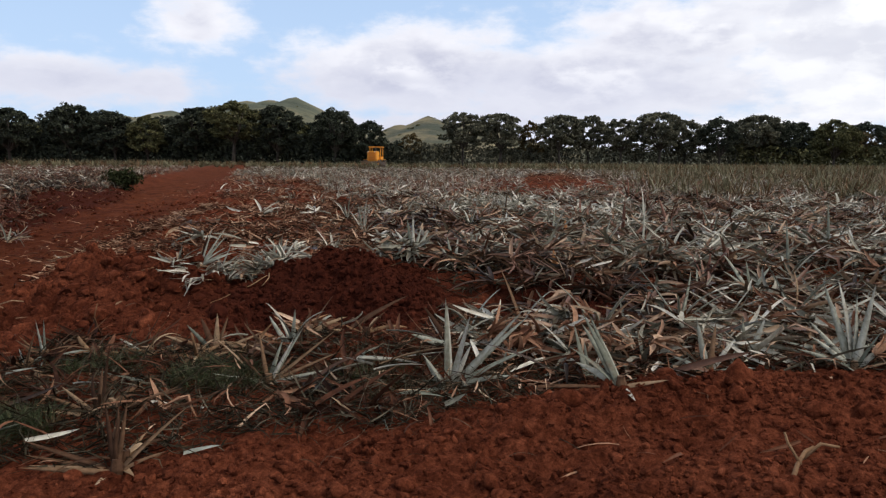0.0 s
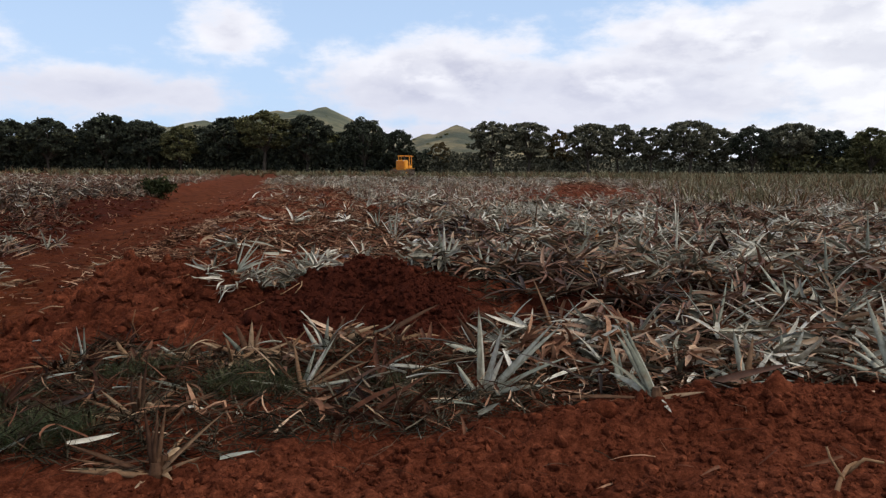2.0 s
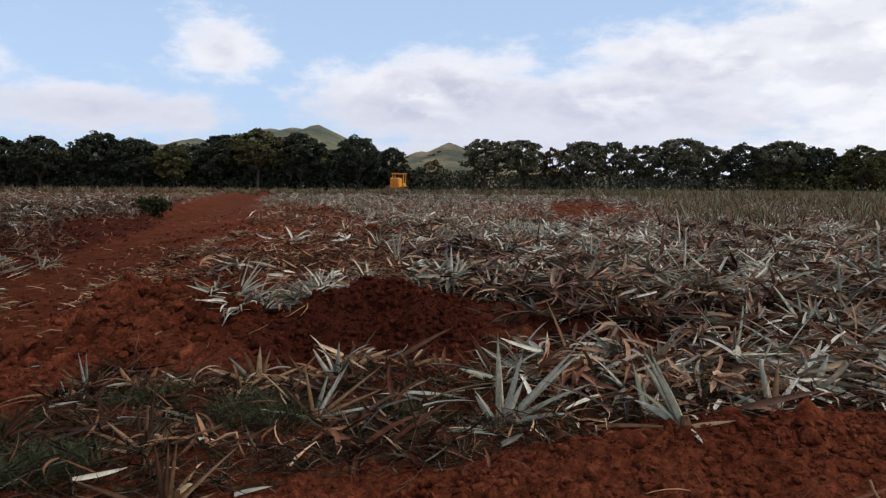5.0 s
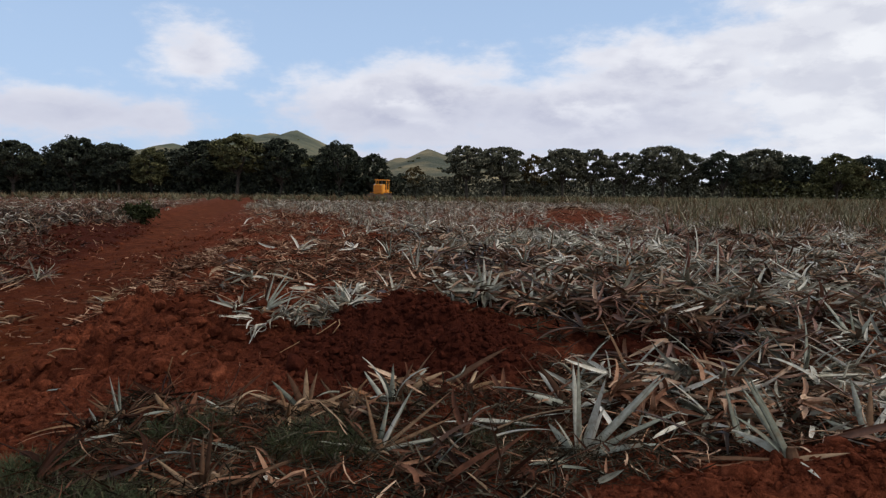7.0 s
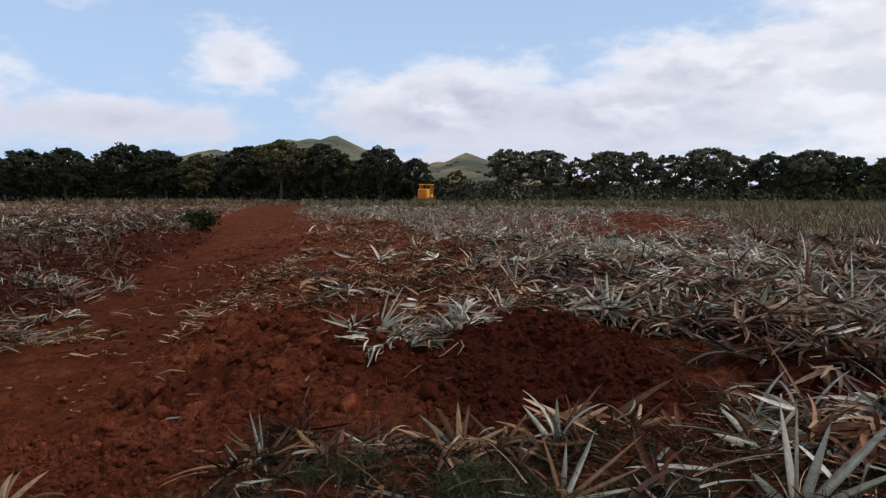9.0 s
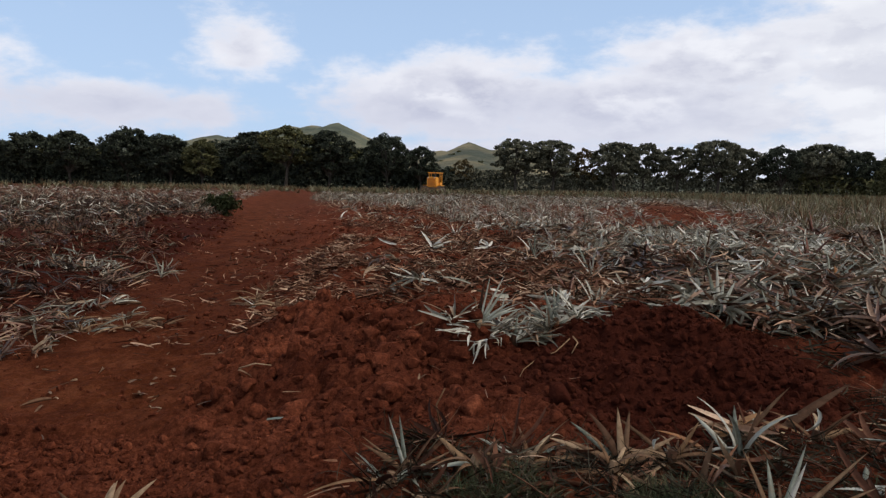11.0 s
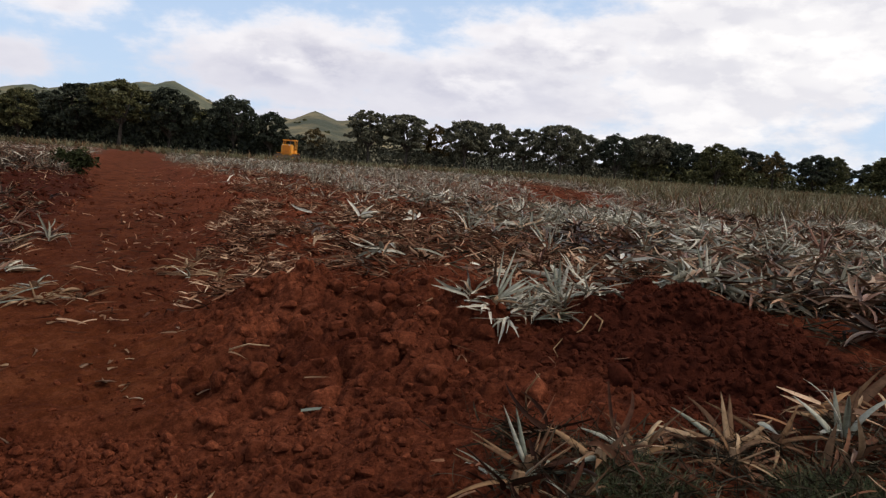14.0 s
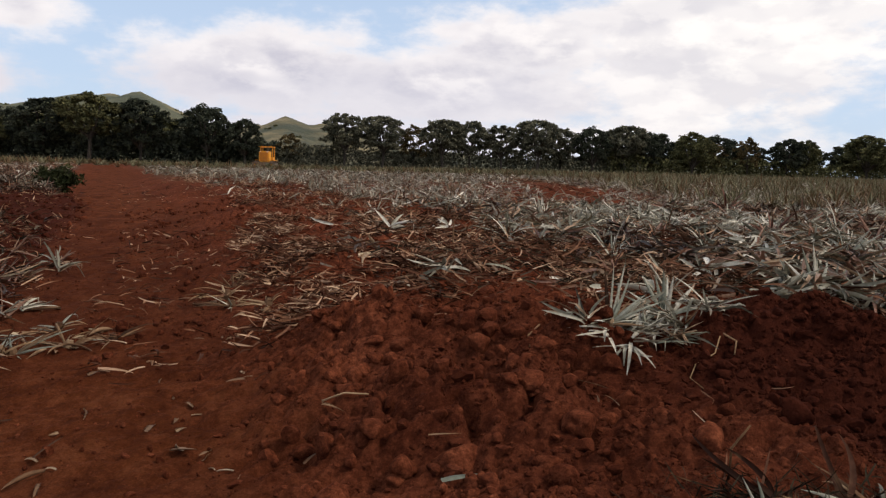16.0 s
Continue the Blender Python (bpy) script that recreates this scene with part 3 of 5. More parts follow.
def brownish(x, y):
    """1 near the track's right bank, where only dry shreds are left."""
    return smooth(7.8, 6.2, off_track(x, y) + .025 * (y - 11) + 2.0 * (fbm(x * .6, y * .6, 53) - .5)) * smooth(9.3, 10.3, y) * smooth(42, 30, y)


fans("leaf_litter", "flattened grey-green and brown pineapple plants strewn on red soil", "leaf litter", 3400, 10, -5, 13, 9.7, 22,
     lambda x, y: open_field(x, y) * right_of(x, y) * (1 - .96 * brownish(x, y)), M_MIXED, (.22, .56), (.044, .076), (-8, 16), (0, .18), 110, power=1.2)
strip("leaf_litter", "loose grey-green and brown leaves on red soil", "leaf litter", 5000, -5, 13, 9.5, 22,
      lambda x, y: open_field(x, y) * right_of(x, y) * (1 - .93 * brownish(x, y)), M_MIXED, (.15, .5), (.036, .064), (.01, .14), (-16, 26), (-20, 26), 4, 1.25)
strip("dry_litter", "shredded dry brown leaves among the grey ones", "leaf litter", 14000, -4, 13, 9.5, 22,
      lambda x, y: open_field(x, y) * right_of(x, y) * (.25 + .75 * smooth(.42, .6, fbm(x * .7, y * .7, 57))), M_BROWN, (.12, .42), (.02, .05), (.02, .19), (-16, 35), (-30, 40), 3, 1.25)
strip("dry_litter", "shredded dry brown leaves on turned red soil", "leaf litter", 60000, -13, 4, 9.8, 36,
      lambda x, y: brownish(x, y) * (1 - .95 * bare(x, y)) * right_of(x, y) * smooth(.38, .54, fbm(x * 1.2, y * 1.2, 52)), M_BROWN, (.05, .28), (.010, .034), (.0, .1), (-14, 30), (-18, 30), 3)
strip("dry_litter", "dense tan and brown shreds heaped beside the track", "leaf litter", 30000, -8.5, 1.5, 9.9, 19,
      lambda x, y: brownish(x, y) * (1 - .96 * bare(x, y)) * right_of(x, y) * smooth(.36, .56, fbm(x * 1.2, y * 1.2, 52)), M_BROWN, (.08, .3), (.016, .042), (.0, .1), (-8, 22), (-25, 35), 4)
fans("dry_litter", "collapsed dry brown plants on the bank of the track", "leaf litter", 1300, 7, -13, 4, 10.2, 36,
     lambda x, y: brownish(x, y) * (1 - bare(x, y)) * right_of(x, y) * smooth(.38, .52, fbm(x * 1.2, y * 1.2, 52)), M_BROWN, (.14, .4), (.018, .04), (-3, 32), (0, .05))
fans("leaf_litter", "torn-up grey-green and dry plants on the near bank", "leaf litter", 190, 9, -3.3, 6, 4.7, 8.2,
     lambda x, y: clear(x, y) * (1 - bare(x, y)) * (.02 + .98 * smooth(0, 2.2, x)), M_MIXED, (.28, .6), (.042, .07), (-6, 20), (0, .1), 100, segs=6, age=(-.4, .62))
fans("dry_litter", "collapsed dry plants on the near bank", "leaf litter", 90, 8, -3.3, 6, 4.7, 8.2,
     lambda x, y: clear(x, y) * (1 - bare(x, y)) * (.3 + .7 * smooth(-.5, 1.5, x)), M_BROWN, (.2, .5), (.03, .065), (-4, 22), (0, .08), segs=6)
strip("leaf_litter", "loose leaves tangled on the near bank", "leaf litter", 900, -3.4, 6, 4.5, 8.2,
      lambda x, y: clear(x, y) * (1 - bare(x, y)) * (.08 + .92 * smooth(-.5, 2.0, x)), M_MIXED, (.14, .5), (.026, .055), (.01, .14), (-18, 30), (-22, 26), 5)
fans("leaf_litter", "heaped torn-up pineapple plants on the soil", "leaf litter", 340, 10, .6, 8, 7.0, 10.5,
     lambda x, y: (1 - bare(x, y)) * smooth(.5, 1.3, x), M_MIXED, (.28, .6), (.042, .07), (-8, 18), (0, .2), 100, segs=6, age=(-.4, .65))
fans("dry_litter", "broad reddish brown leaves of dead plants", "leaf litter", 150, 8, .5, 8, 6.3, 10.8,
     lambda x, y: (1 - bare(x, y)) * smooth(.42, .56, fbm(x * .9, y * .9, 66)), M_BROWN, (.22, .46), (.04, .075), (-6, 26), (0, .18), segs=6, age=(-.1, .6))
strip("leaf_litter", "loose grey and brown leaves on the heaped plants", "leaf litter", 1000, .6, 8, 7.0, 10.5,
      lambda x, y: (1 - bare(x, y)) * smooth(.5, 1.3, x), M_MIXED, (.15, .5), (.022, .046), (.01, .2), (-18, 30), (-22, 26), 4)
strip("dry_litter", "fine dry shreds and straw on the near bank", "leaf litter", 7000, -3.6, 6, 4.5, 8.2,
      lambda x, y: (1 - .97 * bare(x, y)) * (.1 + .9 * smooth(-.5, 1.5, x)), M_BROWN, (.08, .38), (.005, .03), (.0, .12), (-15, 35), (-30, 40), 4)
strip("mulch", "near-black leaf shreds under the near plants", "leaf litter", 20000, -3.3, 6, 4.6, 8.2,
      lambda x, y: 1 - bare(x, y), M_DARK_LITTER, (.06, .28), (.004, .02), (.0, .06), (-10, 40), (-30, 40), 3)
fans("leaf_litter", "dense tangle of grey-green leaves beside the dark heap", "leaf litter", 75, 9, -3.1, -1.1, 8.5, 10,
     lambda x, y: smooth(1.1, .8, np.hypot((x + 2.35) / .72, (y - 9.25 - .4 * (x + 2.35)) / .34)), M_MIXED, (.2, .44), (.024, .04), (-2, 36), (0, .12), segs=5, age=(.4, .95))
strip("dry_litter", "dry brown shreds on the soil beside the track", "leaf litter", 3500, -16, -6, 9.5, 24,
      lambda x, y: (1 - bare(x, y)) * (off_track(x, y) < 0) * smooth(.3, .5, fbm(x * .6, y * .6, 54) + .1), M_BROWN, (.08, .36), (.01, .032), (0, .08), (-14, 28), (-18, 30), 3)
fans("leaf_litter", "grey-green torn-up plants on the bank beside the track", "leaf litter", 2400, 9, -34, -7.5, 10.5, 34,
     lambda x, y: (1 - bare(x, y)) * (off_track(x, y) < 0) * smooth(.34, .5, fbm(x * .6, y * .6, 54) + .08), M_MIXED, (.2, .46), (.022, .04), (-4, 24), segs=4, age=(-.45, .25))
strip("dry_litter", "scattered dry leaf scraps on the trodden track", "leaf litter", 480, -14, -3, 7.8, 28,
      lambda x, y: (smooth(2.8, .6, np.abs(off_track(x, y))) * .5 + .1) * smooth(.42, .6, fbm(x * 1.1, y * 1.1, 59)) * 2, M_BROWN, (.03, .16), (.005, .02), (.005, .02), (-6, 8), (-10, 25), 3)
strip("leaf_litter", "flattened grey leaves over the far field", "leaf litter", 46000, -60, 45, 22, 62,
      lambda x, y: open_field(x, y) * smooth(1.9, 2.6, np.abs(off_track(x, y))) * (1 - .8 * brownish(x, y) * right_of(x, y)) * (.55 + .45 * right_of(x, y)), M_MIXED, (.2, .5), (.035, .06), (.02, .2), (-10, 40), (-10, 40), 2, 1.3)
clumps("standing_plants", "pale grey-green pineapple rosettes standing in the litter", "crop", 420, 12, -4, 11, 9.9, 22,
       lambda x, y: open_field(x, y) * right_of(x, y) * (1 - .9 * brownish(x, y)) * smooth(.45, .62, fbm(x * .45, y * .45, 58)), M_MIXED, (.26, .52), (.034, .054), (0, 58), (-5, 45), 4, 1.3, (.36, .72))
clumps("standing_plants", "pale grey-green pineapple plants standing close together", "crop", 3600, 9, -16, 14, 18, 50,
       lambda x, y: right_of(x, y) * (1 - bare(x, y)) * (1 - .9 * brownish(x, y)) * (1 - .9 * smooth(1.5, .9, np.hypot((x - .14 * y) / 2.4, (y - 34) / 12))) * smooth(.36, .52, fbm(x * .3, y * .22, 68)), M_MIXED, (.22, .48), (.03, .05), (25, 85), (0, 40), 2, 1.2, (.16, .62))
clumps("field_edge_plants", "dense low grey-green plants on the top of the bank", "crop", 3800, 9, -46, -9, 19, 46,
       lambda x, y: (1 - bare(x, y)) * (off_track(x, y) < -1.8), M_MIXED, (.16, .38), (.026, .044), (5, 80), (0, 50), 2, 1.2, (-.45, .35))
clumps("standing_plants", "low grey-green plants along the far side of the heap", "crop", 16, 13, -1.4, 4.5, 9.75, 10.9,
       lambda x, y: 1 - bare(x, y), M_MIXED, (.26, .5), (.036, .054), (2, 74), (0, 40), 5, 1.0, (.42, .7))
clumps("standing_crop", "low grey-green pineapple plants, dense, uncut", "crop", 700, 13, -1.5, 22, 13.5, 26,
       lambda x, y: open_field(x, y) * smooth(-4, 6, x - .35 * (24 - y)) * .7 * (1 - smooth(.052, .038, np.abs(x / y - .14)) * (y > 19)), M_MIXED, (.25, .5), (.026, .042), (15, 80), (0, 35), 3)
clumps("standing_crop", "tall olive and brown pineapple rows, uncut", "crop", 3000, 14, 1, 48, 21, 62,
       lambda x, y: (1 - bare(x, y)) * smooth(0, 5, x - .1 * y - 3 + 3 * (fbm(x * .2, y * .2, 61) - .5)) * (1 - smooth(.052, .038, np.abs(x / y - .14)) * (y < 45)), M_STAND, (.35, .95), (.035, .055), (15, 88), (0, 60), 3, 1.3)
clumps("standing_crop", "far pineapple rows, olive and brown, uncut", "crop", 5000, 12, -60, 110, 58, 142,
       lambda x, y: np.maximum(smooth(2.2, 3.2, np.abs(off_track(x, y))), smooth(64, 76, y)) * (.35 + .65 * smooth(0, 12, x)), M_STAND, (.4, .95), (.08, .14), (15, 88), (0, 55), 2, 1.2)
strip("mulch", "near-black leaves laid over the bank beside the track", "leaf litter", 9000, -32, -8, 14, 36,
      lambda x, y: (1 - bare(x, y)) * (off_track(x, y) < -1.0), M_DARK_LITTER, (.15, .45), (.02, .05), (.0, .12), (-10, 35), (-30, 40), 3)
clumps("field_edge_plants", "grey-green pineapple stumps on the bank beside the track", "crop", 900, 12, -34, -9, 12, 40,
       lambda x, y: open_field(x, y) * (off_track(x, y) < -1.8) * .8, M_MIXED, (.15, .36), (.022, .04), (10, 75), (0, 40), 3)
strip("mulch", "near-black leaves laid between the flattened plants", "leaf litter", 9000, -4, 10, 8.6, 19,
      lambda x, y: (1 - bare(x, y)) * right_of(x, y), M_DARK_LITTER, (.1, .36), (.012, .036), (.0, .1), (-10, 30), (-30, 30), 3, 1.3)
strip("dry_litter", "brown shreds hanging over the bank of the track", "leaf litter", 5200, -17, -6.5, 9.6, 30,
      lambda x, y: smooth(-.6, -1.2, off_track(x, y)) * smooth(-5, -4, off_track(x, y)) * smooth(.42, .58, fbm(x * 1.1, y * 1.1, 56)), M_BROWN, (.06, .3), (.012, .034), (0, .07), (-14, 30), (-18, 30), 3)
strip("dry_litter", "reddish dry shreds on the far mound", "leaf litter", 2600, 1, 8, 26, 48,
      lambda x, y: smooth(1.2, .9, np.hypot((x - .14 * y) / 1.3, (y - 34) / 10)) * .5, M_BROWN, (.15, .5), (.02, .05), (.0, .1), (-12, 30), (-18, 30), 2)
fans("leaf_litter", "dark heap of torn-up plants beside the track", "leaf litter", 130, 9, -11.5, -7, 9.4, 15.5,
     lambda x, y: smooth(-.5, -1.2, off_track(x, y)), M_MIXED, (.25, .55), (.026, .05), (-4, 30), (0, .08), segs=5, age=(-.35, .6))
clumps("grass", "patches of green grass between dead leaves", "grass", 5200, 22, -3.6, 1.0, 4.6, 7.1,
       lambda x, y: (off_track(x, y) > 1.0) * np.maximum.reduce([w * smooth(1.2, .5, np.hypot((x - gx) / rx, (y - gy) / ry) + .8 * (fbm(x * 3, y * 3, 71) - .5)) for gx, gy, rx, ry, w in ((-2.75, 5.15, .5, .3, 1), (-1.4, 6.05, .42, .3, .9), (-2.6, 6.3, .36, .22, .5), (-3.3, 5.6, .4, .3, .8), (-.35, 6.2, .4, .25, .4), (-3.0, 5.0, .6, .25, .8))]), M_GRASS, (.06, .19), (.003, .007), (25, 85), (10, 80), 3)


# ---- clods ----
def clod_mesh(name, seed, flat=0.7):
    bm = bmesh.new()
    bmesh.ops.create_icosphere(bm, subdivisions=3, radius=1.0)
    chance = random.Random(seed + 40)
    cuts = [Vector((chance.uniform(-1, 1), chance.uniform(-1, 1), chance.uniform(-.3, 1))).normalized() for k in range(10)]
    for v in bm.verts:
        p = v.co.copy()
        v.co *= 0.8 + 0.42 * (noise.noise(p * 1.3 + Vector((seed * 7.3, 0, 0))) + 0.55 * noise.noise(p * 2.9 + Vector((0, seed * 3.1, 0))) + 0.3 * noise.noise(p * 6.5 + Vector((seed, 0, 0))))
        for q in cuts:
            over = v.co.dot(q) - .52
            if over > 0:
                v.co -= q * over * .85
        v.co.z *= flat
    for f in bm.faces:
        f.smooth = True
    me = bpy.data.meshes.new(name)
    bm.to_mesh(me)
    bm.free()
    me.materials.append(M_CLOD)
    return me


CLODS = [clod_mesh("soil_clod", k, 0.6 + 0.08 * (k % 4)) for k in range(6)]


def clod_stuff(name, label, count, keep, x0, x1, y0, y1, lo, hi, power=2.5, detail=2):
    """Crumbs of soil joined into one sheet."""
    bm = bmesh.new()
    bmesh.ops.create_icosphere(bm, subdivisions=detail, radius=1.0)
    ico = np.array([v.co for v in bm.verts])
    tri = np.array([[v.index for v in f.verts] for f in bm.faces])
    bm.free()
    broken = []
    for k in range(12):
        p = ico * (1 + RNG.normal(0, .07, (len(ico), 1)))
        for q in RNG.normal(size=(9, 3)):
            q = q / np.linalg.norm(q)
            p = p - np.maximum(p @ q - RNG.uniform(.45, .75), 0)[:, None] * q * .92
        broken.append(p)
    broken = np.array(broken)
    x, y = RNG.uniform(x0, x1, count), RNG.uniform(y0, y1, count)
    ok = RNG.uniform(0, 1, count) < keep(x, y)
    x, y = x[ok], y[ok]
    n = len(x)
    r = lo + (hi - lo) * RNG.uniform(0, 1, n) ** power
    shape = broken[RNG.integers(0, 12, n)] * RNG.uniform(.7, 1.3, (n, 1, 3)) * r[:, None, None]
    a = RNG.uniform(0, 2 * math.pi, n)[:, None]
    px = shape[..., 0] * np.cos(a) - shape[..., 1] * np.sin(a)
    py = shape[..., 0] * np.sin(a) + shape[..., 1] * np.cos(a)
    v = np.stack([px + x[:, None], py + y[:, None], shape[..., 2] + (height(x, y) + .15 * r)[:, None]], -1).reshape(-1, 3)
    q = (tri[None] + (np.arange(n) * len(ico))[:, None, None]).reshape(-1, 3)
    me = arrays(name, v, q, M_CLOD, False)
    me.attributes.new("damp", "FLOAT", "POINT").data.foreach_set("value", np.repeat(moist(x, y), len(ico)).astype(np.float32))
    return tagged(new(name, me), label, "soil crumbs", kind="stuff")


strip("root_stems", "thin grey-brown roots and stems on the near bank", "roots", 1500, -3.6, 1.5, 4.5, 7.2,
      lambda x, y: (1 - .9 * bare(x, y)) * smooth(1.5, -.2, x), M_DARK_LITTER, (.12, .42), (.003, .007), (.0, .06), (-10, 50), (-60, 80), 6)
fans("dry_litter", "broad tan leaves of withered plants on the near bank", "leaf litter", 60, 5, -3.4, .6, 5.2, 7.1,
     lambda x, y: clear(x, y) * (1 - bare(x, y)), M_BROWN, (.2, .5), (.03, .06), (-4, 26), (0, .04), segs=6, age=(-.3, .3))


OPEN_SOIL = lambda x, y: bare(x, y) * turned(x, y) ** 3
clod_stuff("soil_crumbs", "crumbled red soil on heaps and ridges", 6500, lambda x, y: OPEN_SOIL(x, y) * smooth(.35, .62, fbm(x * 1.2, y * 1.2, 81) + .1), -8, 6, 3.6, 11.0, .012, .046, 2.8)
clod_stuff("soil_crumbs", "coarse broken red soil on the bank of the track", 1000, lambda x, y: OPEN_SOIL(x, y) * smooth(1.25, .7, np.hypot((x + 3.9) / 1.7, (y - 8.9) / 1.7)), -6, -1.8, 7.0, 11.0, .02, .1, 3.4)
clod_stuff("soil_grains", "fine grains of red soil on heaps and ridges", 48000, OPEN_SOIL, -7, 5, 3.6, 10.4, .003, .016, 2.0, 1)
clod_stuff("soil_crumbs", "rounded crumbs and pebbles of dry red soil on the near ridge", 7000, lambda x, y: smooth(.0, -.3, y - near_edge(x)) * smooth(.25, .6, fbm(x * 1.6, y * 1.6, 83)), -1.8, 5, 3.7, 6.3, .008, .042, 3.0)
clod_stuff("soil_crumbs", "crumbly soil along the low step of the track", 5000, lambda x, y: smooth(.1, -.1, y - 7.72 + .12 * (x + 5.5)) * smooth(.2, .5, fbm(x * 2, y * 2, 84)), -8.5, -3.4, 5.6, 8.2, .006, .05, 2.6)
clod_stuff("soil_crumbs", "dark crumbs on the damp heap", 1600, lambda x, y: bare(x, y), -2.2, .4, 7.3, 9.5, .012, .06, 2.4)
clod_stuff("soil_crumbs", "red soil crumbs among the litter", 3500, lambda x, y: smooth(.45, .65, fbm(x * .7, y * .7, 82)), -7, 8, 5, 16, .01, .05)
clod_stuff("soil_crumbs", "small crumbs on the trodden track", 6000, lambda x, y: smooth(2.5, 1, np.abs(off_track(x, y))), -12, -3, 7, 20, .004, .022)

clod_stuff("soil_crumbs", "crumbs on the dark bank beside the track", 3200, lambda x, y: smooth(-.5, -1.1, off_track(x, y)) * smooth(-4.5, -3.5, off_track(x, y)), -17, -6, 9, 28, .02, .09)
clod_stuff("soil_crumbs", "crumbled soil between the brown shreds", 5000, lambda x, y: brownish(x, y) * right_of(x, y) * smooth(.6, .45, fbm(x * 1.2, y * 1.2, 52)), -11, 3, 9.6, 24, .015, .08)


# ---- trees ----
def tree_kind(seed, tall, spread_r, fork, lobes, tufts, leaves, crown_mat, label):
    """A broad tree: tapering trunk, limbs and a crown of leaf sprays."""
    rnd = random.Random(seed)
    root = thing("tree", label, "tree", "row of trees behind the field")
    bm = bmesh.new()
    lean = Vector((rnd.uniform(-.5, .5), rnd.uniform(-.5, .5), 0))
    tube(bm, [(0, 0, -.6), lean * .2 + Vector((0, 0, fork * .4)), lean * .5 + Vector((0, 0, fork)), lean * .7 + Vector((0, 0, fork + 1.6))], [.42, .30, .26, .2], 9)
    part("trunk", bm, M_BARK, root)
    spots = []
    mid, half = fork + (tall - fork) * .52, (tall - fork) * .5
    for k in range(lobes):
        a, up = 2.4 * k + rnd.uniform(-.4, .4), 1 - 1.75 * (k + rnd.uniform(.1, .9)) / lobes
        out = math.sqrt(max(1 - up * up, 0)) * (1.0 if up > 0 else .92) * rnd.uniform(.62, .86)
        spots.append((Vector((spread_r * out * math.cos(a), spread_r * out * math.sin(a), mid + half * up * .76)), rnd.uniform(.24, .38) * spread_r))
    for p, rad in [q for q in spots if q[0].z > mid - half * .2][:: 2]:
        bm = bmesh.new()
        start = lean * .7 + Vector((0, 0, fork + 1.4))
        midp = start.lerp(p, .5) + Vector((rnd.uniform(-.3, .3), rnd.uniform(-.3, .3), -.2))
        tube(bm, [start, midp, p], [.2, .13, .05], 6)
        part("limb", bm, M_BARK, root)
    # each limb ends in a billow of many small tufts, with gaps between them
    rng = np.random.default_rng(seed)
    centre, size = [], []
    for p, rad in spots:
        for j in range(tufts):
            d = rng.normal(size=3)
            d /= np.linalg.norm(d)
            d[2] = abs(d[2]) * .9 - .25
            at, r = np.array(p) + d * rad * rng.uniform(.55, 1.0), rad * rng.uniform(.26, .46)
            q = rng.normal(size=(leaves, 3))
            q /= np.linalg.norm(q, axis=1)[:, None]
            centre.append(at + q * r * rng.uniform(.5, 1.0, (leaves, 1)) * (1.15, 1.15, .7))
            size.append(rng.uniform(.14, .30, leaves))
    c, s = np.concatenate(centre), np.concatenate(size)[:, None]
    n = len(c)
    a, b = rng.normal(size=(n, 3)), rng.normal(size=(n, 3))
    a /= np.linalg.norm(a, axis=1)[:, None]
    b -= (a * b).sum(1, keepdims=True) * a
    b /= np.linalg.norm(b, axis=1)[:, None]
    v = np.stack([c - a * s, c + b * s * .55, c + a * s, c - b * s * .55 + np.cross(a, b) * s * .3], 1).reshape(-1, 3)
    crown = new("crown", arrays("crown", v, np.arange(4 * n).reshape(-1, 4), crown_mat, False))
    crown.parent = root
    return root


KINDS = [tree_kind(1, 12, 4.5, 1.2, 30, 13, 34, M_CROWN, "tall dark green tree with a dense rounded crown"),
         tree_kind(2, 12, 4.9, 1.4, 29, 13, 34, M_CROWN, "dark green tree with a broad uneven crown"),
         tree_kind(3, 12, 4.4, 2.5, 25, 12, 42, M_CROWN_HAZED, "haze-greyed green tree with sky showing through its crown"),
         tree_kind(4, 12, 5.0, 2.8, 24, 11, 34, M_CROWN_OLIVE, "olive green tree with a forked trunk and open crown"),
         tree_kind(5, 12, 4.8, 1.0, 30, 12, 34, M_CROWN_OLIVE, "olive green tree with a domed crown to the ground"),
         tree_kind(6, 12, 4.4, 1.8, 20, 10, 30, M_CROWN_BROWN, "half-bare tree with browning leaves"),
         tree_kind(7, 12, 4.8, 2.4, 26, 12, 42, M_CROWN_HAZED, "haze-greyed tree with a lumpy flat-topped crown")]
# place along the row, kind, height, width factor
WEST = ((-118, 0, 12.0, 1.1), (-106, 1, 11.6, 1.1), (-94, 0, 12.0, 1.05), (-83, 1, 12.9, 1.0), (-73, 0, 11.4, 1.1), (-65.5, 4, 10.4, .9), (-56, 0, 12.6, 1.1), (-47, 3, 13.2, 1.05), (-38.5, 0, 13.0, 1.0), (-26, 1, 12.0, .95), (-18.5, 0, 9.6, .9), (-10, 5, 7.2, .8))
MIDDLE = ((1, 2, 11.8, .9), (8.7, 6, 11.6, .95), (15.5, 5, 9.8, .8), (21, 6, 11.2, .95), (27.5, 2, 11.4, .85), (34, 2, 10.6, .95), (41.4, 6, 12.0, .95), (47.8, 2, 10.6, .9), (53.5, 1, 10.6, .85), (62, 6, 11.6, .95), (68, 1, 9.6, .8))
EAST = ((77, 4, 10.4, 1.1), (84, 5, 8.4, .9), (91, 5, 9.6, .8), (101, 0, 9.9, 1.0), (108, 4, 9.8, .8), (121, 4, 11.2, 1.35), (134, 1, 11, 1.1), (147, 0, 11.4, 1.1), (160, 4, 11, 1.1))
